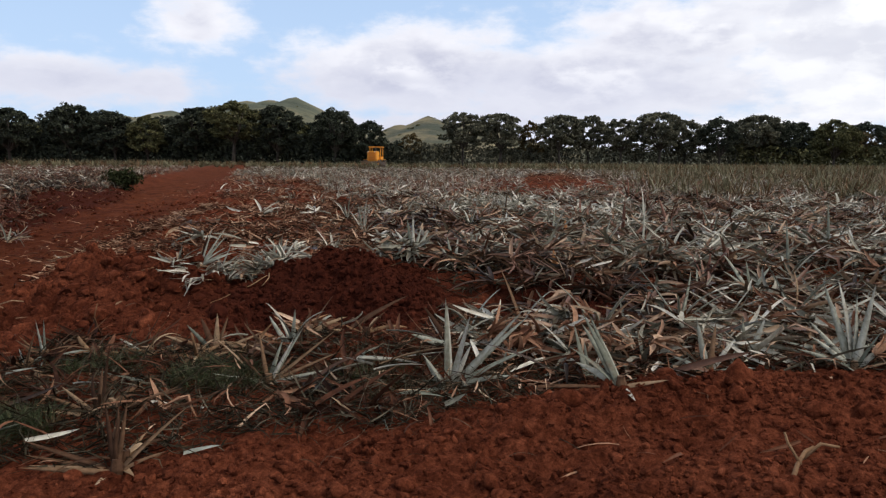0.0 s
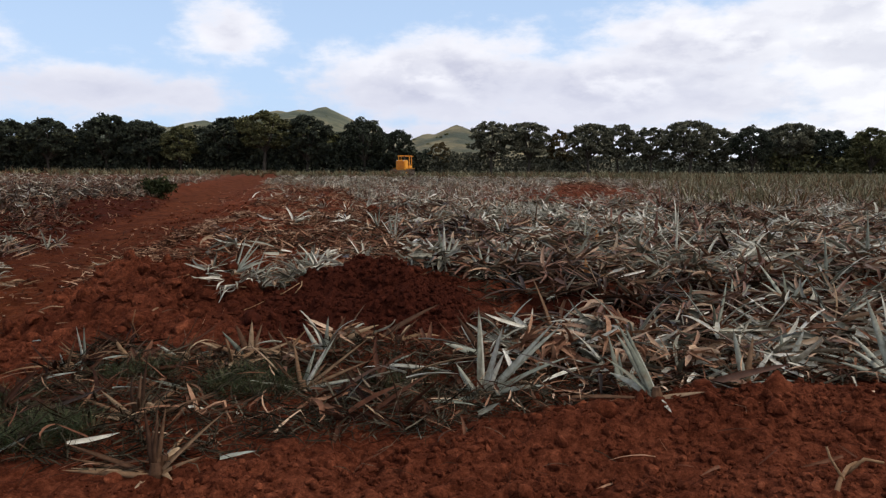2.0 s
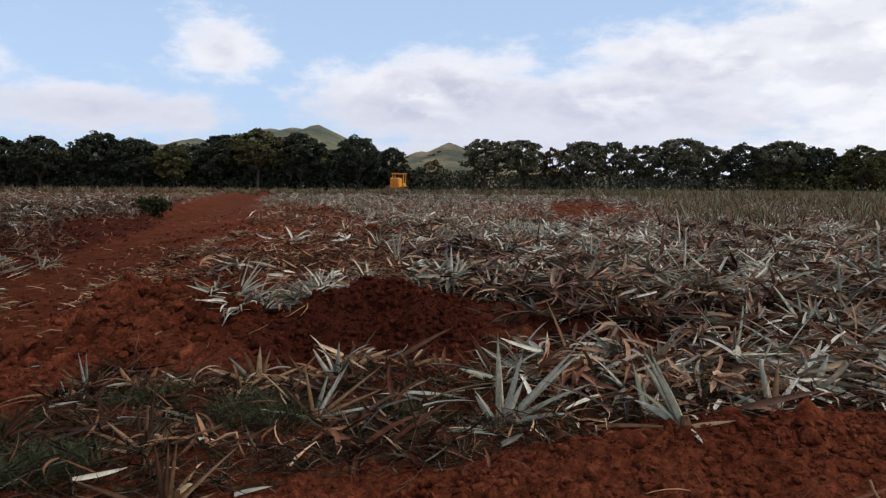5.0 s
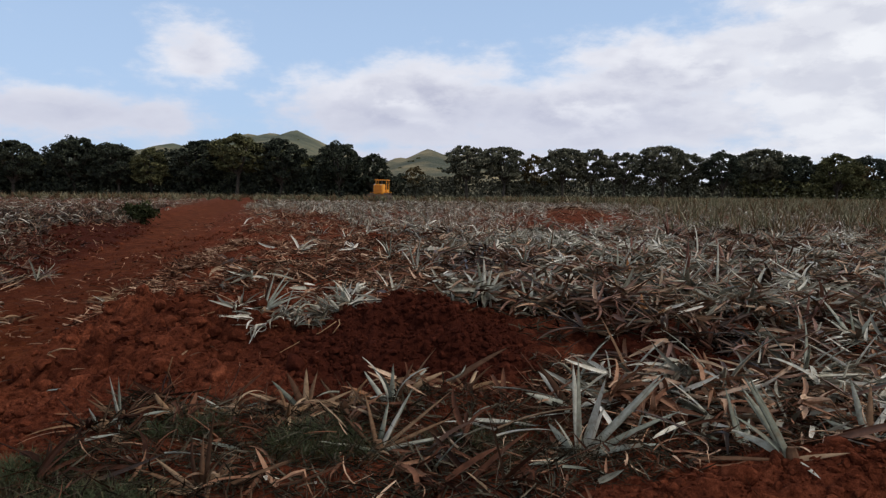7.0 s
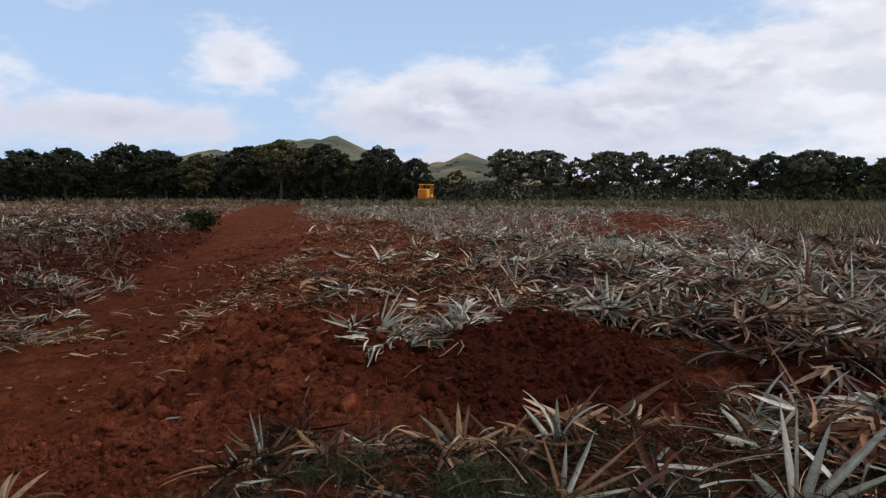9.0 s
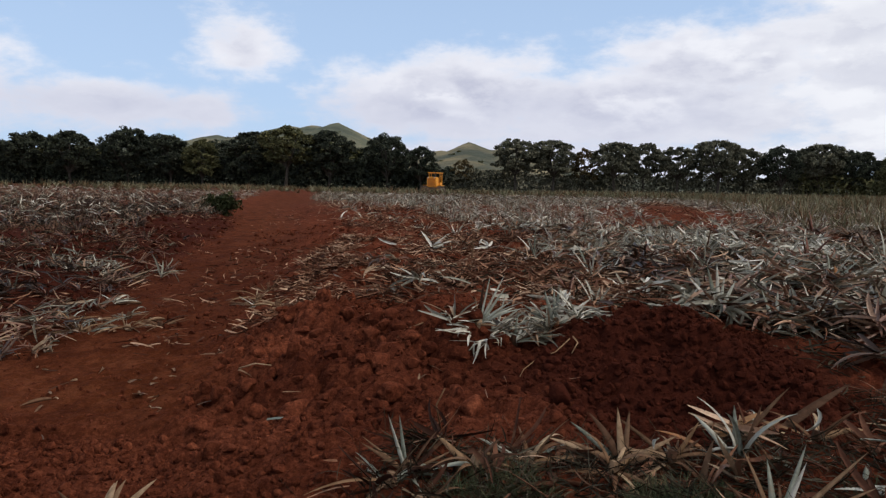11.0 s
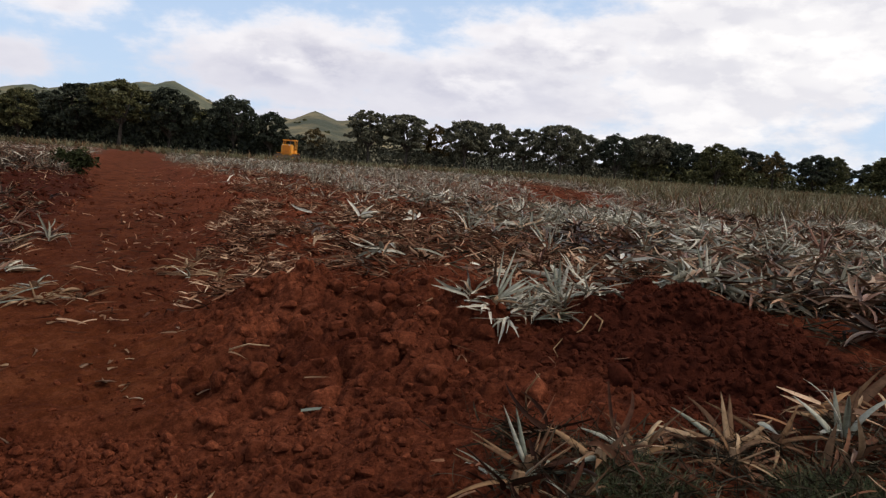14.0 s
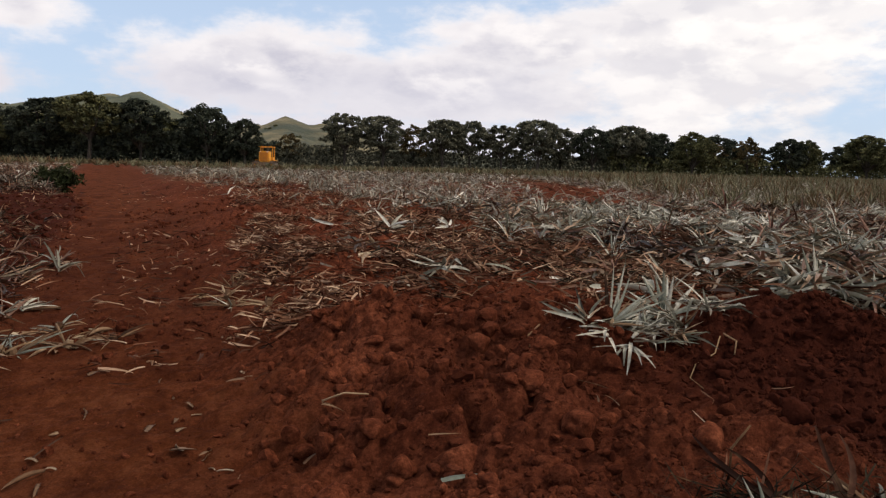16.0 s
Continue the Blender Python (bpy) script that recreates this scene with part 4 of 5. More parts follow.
used = set()
for k, (x, kind, tall, wide) in enumerate(WEST + MIDDLE + EAST):
    y = 150 + 2.2 * math.sin(k * 2.4)
    m = pose(x, y, float(form(x, y)) - .1, 0, 0, 67 * k)
    one = copy_thing(KINDS[kind], m) if kind in used else KINDS[kind]
    used.add(kind)
    one.matrix_basis = m
    full = 1.16 if -12 < x < 72 else 1.08
    tall = tall * (0.98 if x > -12 else 1.0)
    one.scale = (full * wide * tall / 12, full * wide * tall / 12, tall / 12)


back = random.Random(5)
for k in range(34):
    x, y = -150 + 10.2 * k + back.uniform(-3, 3), 163 + back.uniform(-3, 3)
    if -26 < x < 6 or -14 < x < 66 and k % 3 or 24 < x < 50:
        continue
    tall = back.uniform(8.5, 11) if x > -20 else back.uniform(10, 12)
    one = copy_thing(KINDS[back.choice((0, 1, 1, 4, 4))], pose(x, y, float(form(x, y)) - .1, 0, 0, 40 * k))
    one.scale = (1.35 * tall / 12, 1.35 * tall / 12, tall / 12)


def hedge(name, label, mat, count, x0, x1, y0, y1, tall, size, thin):
    """Undergrowth: many leaf sprays in a ragged belt."""
    x, y = RNG.uniform(x0, x1, count), RNG.uniform(y0, y1, count)
    top = tall * (.35 + .9 * fbm(x * .22, y * .1, 91))
    ok = RNG.uniform(0, 1, count) > thin * smooth(.42, .55, fbm(x * .16 + 9, y * .05, 92))
    x, y, top = x[ok], y[ok], top[ok]
    n = len(x)
    c = np.stack([x, y, form(x, y) + top * RNG.uniform(0, 1, n) ** .8], -1)
    a, b = RNG.normal(size=(n, 3)), RNG.normal(size=(n, 3))
    a /= np.linalg.norm(a, axis=1)[:, None]
    b /= np.linalg.norm(b, axis=1)[:, None]
    s = RNG.uniform(*size, n)[:, None]
    v = np.stack([c - a * s, c + b * s * .6, c + a * s, c - b * s * .6], 1).reshape(-1, 3)
    return tagged(new(name, arrays(name, v, np.arange(4 * n).reshape(-1, 4), mat, False)), label, "undergrowth", kind="stuff")


hedge("undergrowth", "dark undergrowth between the tree trunks", M_CROWN, 40000, -150, -12, 150, 158, 7.0, (.26, .55), .0)
hedge("undergrowth", "grey-green scrub under the trees", M_CROWN_HAZED, 26000, -16, 66, 150, 158, 5.6, (.2, .45), .45)
hedge("undergrowth", "olive scrub and hedge under the trees", M_CROWN_OLIVE, 22000, 58, 190, 148, 158, 5.0, (.26, .52), .1)


# ---- hills ----
def hill(name, label, peaks, x0, x1, y0, y1, step, mat=M_HILL):
    xs, ys = np.arange(x0, x1, step), np.arange(y0, y1, step)
    X, Y = np.meshgrid(xs, ys)
    Z = np.full(X.shape, -8.0)
    for px, py, pz, rx, ry in peaks:
        r = np.hypot((X - px) / rx, (Y - py) / ry)
        Z = np.maximum(Z, pz * (1 - np.minimum(r, 1.3) ** 1.08) + 3.0 * (fbm(X * .03, Y * .03, 101) - .5) - 22 * np.abs(fbm(X * .016, Y * .009, 102) - .5) * np.minimum(r * 2, 1))
    i = np.arange(X.size).reshape(X.shape)
    q = np.stack([i[:-1, :-1], i[:-1, 1:], i[1:, 1:], i[1:, :-1]], -1).reshape(-1, 4)
    return tagged(new(name, arrays(name, np.stack([X, Y, Z], -1).reshape(-1, 3), q, mat)), label, "hill", kind="structure")


HIGH_HILL = hill("hill", "grassy green hill with a pointed summit", ((-209, 900, 84.5, 165, 330), (-240, 902, 81.5, 230, 330), (-270, 905, 79.5, 260, 330), (-318, 910, 69, 230, 330), (-368, 905, 67, 150, 330), (-430, 910, 60, 260, 330), (-110, 930, 46, 200, 300), (-560, 920, 52, 260, 330)), -900, 60, 600, 1250, 7)
LOW_HILL = hill("hill", "low grassy hill with sunlit yellow and shade in its colour", ((-36, 800, 54, 130, 260), (-68, 790, 45, 90, 240), (10, 805, 50, 150, 260)), -180, 240, 560, 1100, 6, M_SUNLIT_HILL)
hill("hill", "faint far hills on the horizon", ((260, 1500, 40, 500, 400), (700, 1500, 46, 500, 400)), -200, 1300, 1150, 1900, 20)


from mathutils.bvhtree import BVHTree


def scrub(name, label, count, centre, spread_x, spread_y, peak):
    """Lone trees and thickets on a far hill, as one sheet of leaf sprays."""
    verts = []
    for k in range(count):
        x, y = RNG.normal(centre[0], spread_x), RNG.uniform(centre[1] - spread_y, centre[1])
        r = RNG.uniform(.8, 2.2)
        d = RNG.normal(size=(40, 3))
        d /= np.linalg.norm(d, axis=1)[:, None]
        hit = peak(x, y)
        c = d * r * (RNG.uniform(1, 3), 1, .7) * RNG.uniform(.3, 1, (40, 1)) + (x, y, hit + r * .3)
        a, b = RNG.normal(size=(40, 3)) * r * .3, RNG.normal(size=(40, 3)) * r * .3
        verts.append(np.stack([c - a, c + b, c + a, c - b], 1).reshape(-1, 3))
    v = np.concatenate(verts)
    return tagged(new(name, arrays(name, v, np.arange(len(v)).reshape(-1, 4), M_CROWN_OLIVE, False)), label, "scrub", kind="stuff")


def slope(ob):
    """How high a hill stands at a place."""
    tree = BVHTree.FromPolygons([v.co.copy() for v in ob.data.vertices], [tuple(p.vertices) for p in ob.data.polygons])
    def at(x, y):
        hit = tree.ray_cast(Vector((x, y, 300)), Vector((0, 0, -1)))[0]
        return hit.z if hit else -8.0
    return at


scrub("hill_scrub", "dark trees scattered on the green hillside", 36, (-270, 960), 110, 240, slope(HIGH_HILL))
scrub("hill_scrub", "dark thickets in the folds of the low hill", 9, (-20, 830), 55, 160, slope(LOW_HILL))


# ---- bulldozer ----
def bulldozer(at, turn):
    """A tracked bulldozer, its nose along -y."""
    root = thing("bulldozer", "yellow tracked bulldozer with an open canopy cab, working in the field", "bulldozer", at=at, turn=turn)
    bm = bmesh.new()
    box(bm, 0, -.95, 1.38, 1.2, 1.9, 1.3, .08)
    box(bm, 0, .95, 1.0, 1.5, 1.7, .7, .05)
    body = part("body", bm, M_YELLOW, root)
    bm = bmesh.new()
    box(bm, 0, -1.94, 1.36, .92, .06, 1.06, .02)
    for k in range(9):
        box(bm, 0, -1.985, .9 + .112 * k, .86, .03, .05)
    part("grille", bm, M_ORANGE, body, "orange radiator grille")
    for s in (-1, 1):
        bm = bmesh.new()
        box(bm, s * .95, 0, .95, .5, 3.0, .06, .02)
        part("fender", bm, M_YELLOW, root)
        bm = bmesh.new()
        loop = []
        for k in range(28):
            q = k / 28 * 4
            if q < 1:
                loop.append((-1.35 + 2.7 * q, .84))
            elif q < 2:
                a = math.pi / 2 - math.pi * (q - 1)
                loop.append((1.35 + .41 * math.cos(a), .43 + .41 * math.sin(a)))
            elif q < 3:
                loop.append((1.35 - 2.7 * (q - 2), .02))
            else:
                a = -math.pi / 2 - math.pi * (q - 3)
                loop.append((-1.35 + .41 * math.cos(a), .43 + .41 * math.sin(a)))
        for k, (y, z) in enumerate(loop):
            y2, z2 = loop[(k + 1) % len(loop)]
            a = math.atan2(z2 - z, y2 - y)
            made = bmesh.ops.create_cube(bm, size=1.0, matrix=Matrix.Translation((s * .95, (y + y2) / 2, (z + z2) / 2)) @ pose(0, 0, 0, math.degrees(a)) @ Matrix.Diagonal((.5, math.hypot(y2 - y, z2 - z) * .92, .05, 1)))
        part("track", bm, M_STEEL, root, "steel crawler track caked with soil")
        for y in (-1.3, -.65, 0, .65, 1.3):
            bm = bmesh.new()
            bmesh.ops.create_cone(bm, cap_ends=True, segments=18, radius1=.3 if abs(y) < 1 else .36, radius2=.3 if abs(y) < 1 else .36, depth=.34, matrix=Matrix.Translation((s * .95, y, .42)) @ pose(0, 0, 0, 0, 90))
            part("roller", bm, M_STEEL, root)
        bm = bmesh.new()
        tube(bm, [(s * .75, -.3, .5), (s * .95, -1.6, .45), (s * .95, -2.5, .4)], [.09, .09, .09], 8)
        part("push_arm", bm, M_YELLOW, root)
        bm = bmesh.new()
        box(bm, s * .42, -1.98, 1.95, .17, .08, .11, .02)
        part("headlight", bm, M_LENS, body, "glass headlight")
        for y in (.15, 1.55):
            bm = bmesh.new()
            tube(bm, [(s * .72, y, 1.25), (s * .72, y, 2.56)], [.055, .055], 8)
            part("canopy_post", bm, M_YELLOW, root)
    bm = bmesh.new()
    box(bm, 0, .85, 2.6, 1.75, 1.85, .12, .04)
    part("canopy", bm, M_YELLOW, root, "flat yellow roof")
    bm = bmesh.new()
    box(bm, 0, 1.0, 1.5, .6, .55, .14, .04)
    box(bm, 0, 1.28, 1.85, .6, .12, .65, .04)
    part("seat", bm, M_DARK, root, "black seat")
    bm = bmesh.new()
    box(bm, 0, .2, 1.55, 1.3, .12, .55, .03)
    part("dashboard", bm, M_DARK, root)
    bm = bmesh.new()
    tube(bm, [(.32, -.9, 1.7), (.32, -.9, 2.5), (.32, -.98, 2.6)], [.06, .06, .05], 8)
    part("exhaust_pipe", bm, M_STEEL, root)
    bm = bmesh.new()
    for k in range(8):
        u = k / 7
        box(bm, 0, -2.42 - .28 * (u - .5) ** 2 * 4, .06 + .58 * u, 2.5, .06, .1, .01)
    part("blade", bm, M_BLADE, root, "bare steel dozer blade")
    return root


dozer_at = (-10.9, 95.0)
bulldozer((*dozer_at, float(form(*dozer_at)) + .05), -6)


# ---- bush ----
def bush(at, wide, tall):
    root = thing("bush", "dark green leafy bush on the bank beside the track", "bush", at=at)
    rng = np.random.default_rng(33)
    for k in range(7):
        bm = bmesh.new()
        a = k * 2.4
        tip = (wide * .35 * math.cos(a), wide * .35 * math.sin(a), tall * (.55 + .06 * k))
        tube(bm, [(0, 0, -.05), (tip[0] * .4, tip[1] * .4, tall * .35), tip], [.03, .02, .01], 6)
        part("stem", bm, M_BARK, root)
    n = 2600
    d = rng.normal(size=(n, 3))
    d /= np.linalg.norm(d, axis=1)[:, None]
    c = d * rng.uniform(.35, 1, (n, 1)) * (wide / 2, wide / 2, tall / 2) * (1 + .3 * np.sin(d[:, :1] * 7)) + (0, 0, tall * .5)
    a, b = rng.normal(size=(n, 3)), rng.normal(size=(n, 3))
    s = rng.uniform(.03, .07, (n, 1))
    v = np.stack([c - a * s, c + b * s * .4, c + a * s, c - b * s * .4], 1).reshape(-1, 3)
    leafy = new("leaves", arrays("leaves", v, np.arange(4 * n).reshape(-1, 4), M_BUSH, False))
    leafy.parent = root
    return root


bush((-13.45, 29.5, float(form(-13.45, 29.5))), 1.5, .85)


# ---- pineapple plants and fallen leaves near the path ----
def leaf_mesh(name, length, width, bend, twist=0.0, segs=8, thick=.004, cut=False):
    """One leathery leaf: gutter-shaped, closed underside, pointed tip. It grows along +x, arching down."""
    verts, faces = [], []
    x = z = 0.0
    for k in range(segs + 1):
        u = k / segs
        el = -bend * u
        w = width / 2 * (.8 + .5 * min(u / .25, 1) * .4) * max(1 - u ** 1.9, .5 if cut else .02) ** .8
        t = twist * u
        for across, lift in ((-1, .45), (0, 0), (1, .45), (0, -thick / max(w, .004))):
            oy, oz = across * w, lift * w
            oy, oz = oy * math.cos(t) - oz * math.sin(t), oy * math.sin(t) + oz * math.cos(t)
            verts.append((x - oz * math.sin(el), oy, z + oz * math.cos(el)))
        x, z = x + length / segs * math.cos(el), z + length / segs * math.sin(el)
        if k:
            a, b = 4 * (k - 1), 4 * k
            for s in range(4):
                faces.append((a + s, b + s, b + (s + 1) % 4, a + (s + 1) % 4))
    faces.append((3, 2, 1, 0)), faces.append(tuple(4 * segs + s for s in range(4)))
    me = bpy.data.meshes.new(name)
    me.from_pydata(verts, [], faces)
    for p in me.polygons:
        p.use_smooth = True
    me.materials.append(M_GREEN)
    return me


LEAVES = [leaf_mesh("leaf", .62 + .05 * k, .046 + .003 * (k % 3), .15 + .22 * (k % 5), .25 * ((k % 3) - 1)) for k in range(8)]
SCRAPS = [leaf_mesh("fallen_leaf", .26 + .07 * k, .036 + .004 * (k % 4), .05 + .12 * (k % 4), .5 * ((k % 3) - 1), 7, .003) for k in range(8)]
HERO = random.Random(11)


def dressed(ob, mat):
    ob.material_slots[0].link = "OBJECT"
    ob.material_slots[0].material = mat
    return ob


def pineapple(x, y, leaves, size, label, spread_deg=(20, 80), lean=(0, 0), dry=.15, sector=None, sink=.03):
    """A pineapple plant: a short stump and a rosette of stiff leaves."""
    root = thing("pineapple_plant", label, "pineapple plant", "pineapple plants on the bank", (x, y, float(height(x, y)) - sink))
    root.rotation_euler = (radians(lean[0]), radians(lean[1]), 0)
    bm = bmesh.new()
    tube(bm, [(0, 0, -.06), (.005, 0, .05), (0, .006, .13)], [.035, .04, .022], 8)
    stump = part("stump", bm, M_STRAW, root, "dry fibrous stump")
    for k in range(leaves):
        f = (k + .5) / leaves
        a = HERO.uniform(*sector) if sector else 137.5 * k + HERO.uniform(-20, 20)
        up = spread_deg[0] + (spread_deg[1] - spread_deg[0]) * f + HERO.uniform(-9, 9)
        ob = new("leaf", HERO.choice(LEAVES))
        dressed(ob, M_STRAW if HERO.random() < dry * (1.6 - f) else M_GREEN)
        ob.parent = root
        ob.matrix_basis = pose(.02 * math.cos(radians(a)), .02 * math.sin(radians(a)), .02 + .1 * f, 0, 0, a) @ pose(0, 0, 0, HERO.uniform(-25, 25), -up, 0)
        k2 = size * HERO.uniform(.75, 1.1)
        ob.scale = (k2, k2 * HERO.uniform(.85, 1.15), k2)
    return root


M_TAN = leaf_material("tan_leaf", ((0.0, (0.11, 0.054, 0.028)), (0.4, (0.21, 0.122, 0.066)), (0.8, (0.34, 0.225, 0.13)), (1.0, (0.50, 0.38, 0.25))), True, 0.7, 0.15)
UPRIGHT = "grey-green pineapple plant with stiff upright leaves"
SPRAWL = "uprooted grey-green pineapple plant with sprawling leaves"
WITHERED = "withered brown pineapple plant, collapsed on the soil"
BENT = (0, 10, 20, 32, 48, 65, 95, 130)
UNIT = [leaf_mesh("leaf", 1.0, .075, radians(b), .12 * (k % 3 - 1), 9, .005) for k, b in enumerate(BENT)]


def set_leaf(parent, az, el, length, bend, broad, mat, lift=.02):
    """One leaf of a plant: where its tip points, how long it is and how far it arches over."""
    k = min(range(len(BENT)), key=lambda q: abs(BENT[q] - bend))
    ob = dressed(new("leaf", UNIT[k]), mat)
    ob.parent = parent
    ob.matrix_basis = pose(.015 * math.cos(radians(az)), .015 * math.sin(radians(az)), lift, 0, 0, az) @ pose(0, 0, 0, 0, -(el + BENT[k] / 2), 0) @ pose(0, 0, 0, 50 * math.cos(radians(az)) + HERO.uniform(-22, 22))
    ob.scale = (length, broad / .075, length)
    return ob


def hero_plant(x, y, label, leaves, broad=.052, dry=0.0, skirt=3):
    """A plant that stands out, with its leaves one by one, and a skirt of small broken ones."""
    root = thing("pineapple_plant", label, "pineapple plant", "pineapple plants on the bank", (x, y, float(height(x, y)) - .03))
    bm = bmesh.new()
    tube(bm, [(0, 0, -.05), (.005, 0, .04), (0, .006, .10)], [.035, .042, .025], 8)
    part("stump", bm, M_STRAW, root, "dry fibrous stump")
    for az, el, length, bend in leaves:
        set_leaf(root, az, el, length, bend, 1.12 * broad * HERO.uniform(.8, 1.15), M_STRAW if HERO.random() < dry else M_GREEN)
    for k in range((skirt + 1) // 2):
        set_leaf(root, HERO.uniform(0, 360), HERO.uniform(-4, 30), HERO.uniform(.25, .42), HERO.choice(BENT[:4]), broad * .9, M_STRAW if HERO.random() < max(.6, dry) else M_GREEN)
    return root


def draped(x, y, leaves, long=.5, pale=.6, green=.1, broad=.042, sink=.0):
    """A dead plant whose long leaves arch over and hang down to the soil."""
    root = thing("pineapple_plant", "dead pineapple plant with tan leaves drooping over the soil", "pineapple plant", "pineapple plants on the bank", (x, y, float(height(x, y)) - .03 - sink))
    bm = bmesh.new()
    tube(bm, [(0, 0, -.05), (.01, 0, .05), (.02, .01, .12)], [.04, .045, .03], 8)
    part("stump", bm, M_STRAW, root, "dry fibrous stump")
    for k in range(leaves):
        mat = M_GREEN if HERO.random() < green else M_TAN if HERO.random() < pale else M_STRAW
        up = HERO.uniform(28, 60) if k % 11 == 5 else HERO.uniform(-10, 10)
        set_leaf(root, 137.5 * k + HERO.uniform(-50, 50), up, long * HERO.uniform(.45, 1.05), HERO.choice((0, 10, 20, 32, 48, 65) if k % 4 else (65, 95, 130)), broad * HERO.uniform(.6, 1.15), mat, HERO.uniform(.0, .07))
    return root


for row in ((-2.35, 6.75, 15, .5, .7), (-1.85, 6.6, 13, .5, .7), (-1.45, 6.8, 14, .48, .6), (-.95, 6.95, 12, .45, .7), (-2.7, 6.5, 10, .4, .6, .3), (-3.2, 6.35, 12, .5, .4, .5, .028), (-3.0, 6.15, 9, .45, .4, .5, .028), (-.45, 7.05, 11, .45, .7), (-4.75, 6.2, 13, .45, .9, .0, .05), (-2.05, 5.45, 12, .42, .5, .05), (-1.6, 4.68, 9, .4, .7, .1),
            (.95, 7.25, 12, .45, .5, .2, .05), (.6, 7.5, 10, .42, .5, .2, .05), (2.3, 7.7, 13, .5, .4, .4, .05), (3.1, 7.3, 13, .5, .4, .4, .05), (1.95, 7.0, 11, .45, .6, .2, .05), (2.75, 6.65, 10, .4, .6, .2, .045), (3.9, 7.2, 12, .5, .4, .4, .05),
            (-7.35, 11.0, 16, .5, .55, .15, .028), (-7.85, 10.75, 16, .55, .4, .4, .028), (-8.3, 11.3, 14, .5, .4, .3, .028), (-7.6, 11.5, 12, .45, .5, .2, .026), (-5.55, 11.6, 9, .4, .8, .0, .026), (-6.05, 12.3, 8, .42, .9, .0, .026)):
    draped(*row)
hero_plant(.34, 6.09, UPRIGHT, ((170, 89, .75, 5), (-11, 76, .64, 0), (-3, 50, .85, 5), (9, 41, .87, 15), (-22, 23, .79, 30), (-38, 10, .61, 45), (-143, 55, .40, 10), (23, 64, .41, 0), (-140, 4, .47, 20), (131, 30, .36, 12), (94, 68, .69, 0)), .058)
hero_plant(1.58, 5.60, SPRAWL, ((155, 58, .59, 15), (133, 60, .56, 5), (128, 41, .48, 20), (171, 34, .44, 25), (142, 8, .41, 30), (108, 46, .40, 0), (148, 52, .52, 10)), .05, 0, 3)
hero_plant(1.43, 5.95, SPRAWL, ((158, 75, .49, 5), (105, 65, .34, 10), (60, 40, .3, 20)), .048)
hero_plant(2.43, 6.24, SPRAWL, ((151, 12, .30, 25), (111, 69, .45, 5), (60, 60, .42, 10), (30, 35, .4, 20), (-30, 12, .34, 20)), .05, .1)
hero_plant(.38, 6.75, SPRAWL, ((172, 51, .46, 12), (150, 30, .4, 30), (200, 15, .4, 20)), .07, .2)
hero_plant(-1.08, 6.04, SPRAWL, ((15, 38, .66, 5), (45, 52, .51, 0), (3, 22, .59, 12), (-6, 2, .65, 35), (126, 58, .43, 25), (170, 40, .35, 10), (30, 60, .4, 0), (80, 45, .4, 10)), .034, .45, 10)
hero_plant(-2.06, 5.35, WITHERED, ((175, 12, .5, 20), (185, 5, .45, 10), (165, 20, .42, 20), (10, 22, .55, 0), (18, 18, .56, 0), (28, 16, .5, 5), (2, 24, .52, 0), (60, 80, .5, 10), (-40, 50, .42, 65), (-65, 40, .4, 65), (120, 60, .36, 20), (150, 35, .4, 48)), .034, 1.0, 6)
hero_plant(-1.58, 4.58, WITHERED, ((172, 14, .62, 5), (176, 8, .56, 5), (181, 4, .5, 0), (110, 55, .42, 0), (95, 62, .42, 0), (30, 38, .52, 10), (125, 45, .45, 0), (75, 70, .35, 65), (200, 6, .5, 10)), .034, 1.0, 4)
hero_plant(-1.75, 6.78, WITHERED, ((178, 16, .5, 10), (190, 10, .45, 20), (165, 24, .42, 32), (20, 20, .42, 10), (5, 12, .5, 10), (70, 60, .35, 10), (100, 70, .36, 0), (150, 40, .4, 48)), .052, .9, 4)
hero_plant(-1.05, 6.72, WITHERED, ((-150, 50, .5, 65), (-110, 55, .48, 65), (-40, 45, .5, 65), (170, 30, .4, 48), (30, 60, .4, 10), (90, 70, .36, 0)), .045, .5, 4)
hero_plant(-5.95, 11.95, WITHERED, ((180, 4, .45, 10), (200, 2, .4, 20), (10, 3, .45, 10), (-20, 4, .4, 20), (60, 10, .35, 32), (140, 8, .35, 48)), .024, .8, 16)
hero_plant(3.93, 9.14, SPRAWL, ((158, 34, .40, 35), (158, 80, .42, 10), (-40, 5, .40, 40), (-72, 2, .34, 60), (-144, 0, .34, 40), (17, 46, .44, 20), (130, 48, .63, 10)), .056, 0, 8)
hero_plant(3.67, 6.40, UPRIGHT, ((115, 65, .75, 5), (65, 71, .63, 0), (152, 41, .5, 20), (90, 67, .78, 10), (-31, 64, .38, 10), (171, 30, .42, 30), (38, 68, .75, 5), (195, 12, .5, 30)), .056, 0, 8)
hero_plant(2.95, 6.75, SPRAWL, ((157, 82, .36, 0), (14, 64, .38, 10), (158, 32, .38, 15), (177, 2, .36, 25), (29, 61, .3, 10)), .05, .15, 7)
hero_plant(3.12, 8.75, SPRAWL, ((164, 6, .84, 10), (144, 14, .61, 5), (-175, 2, .5, 30), (60, 40, .5, 20), (20, 20, .5, 10)), .05, .15, 8)
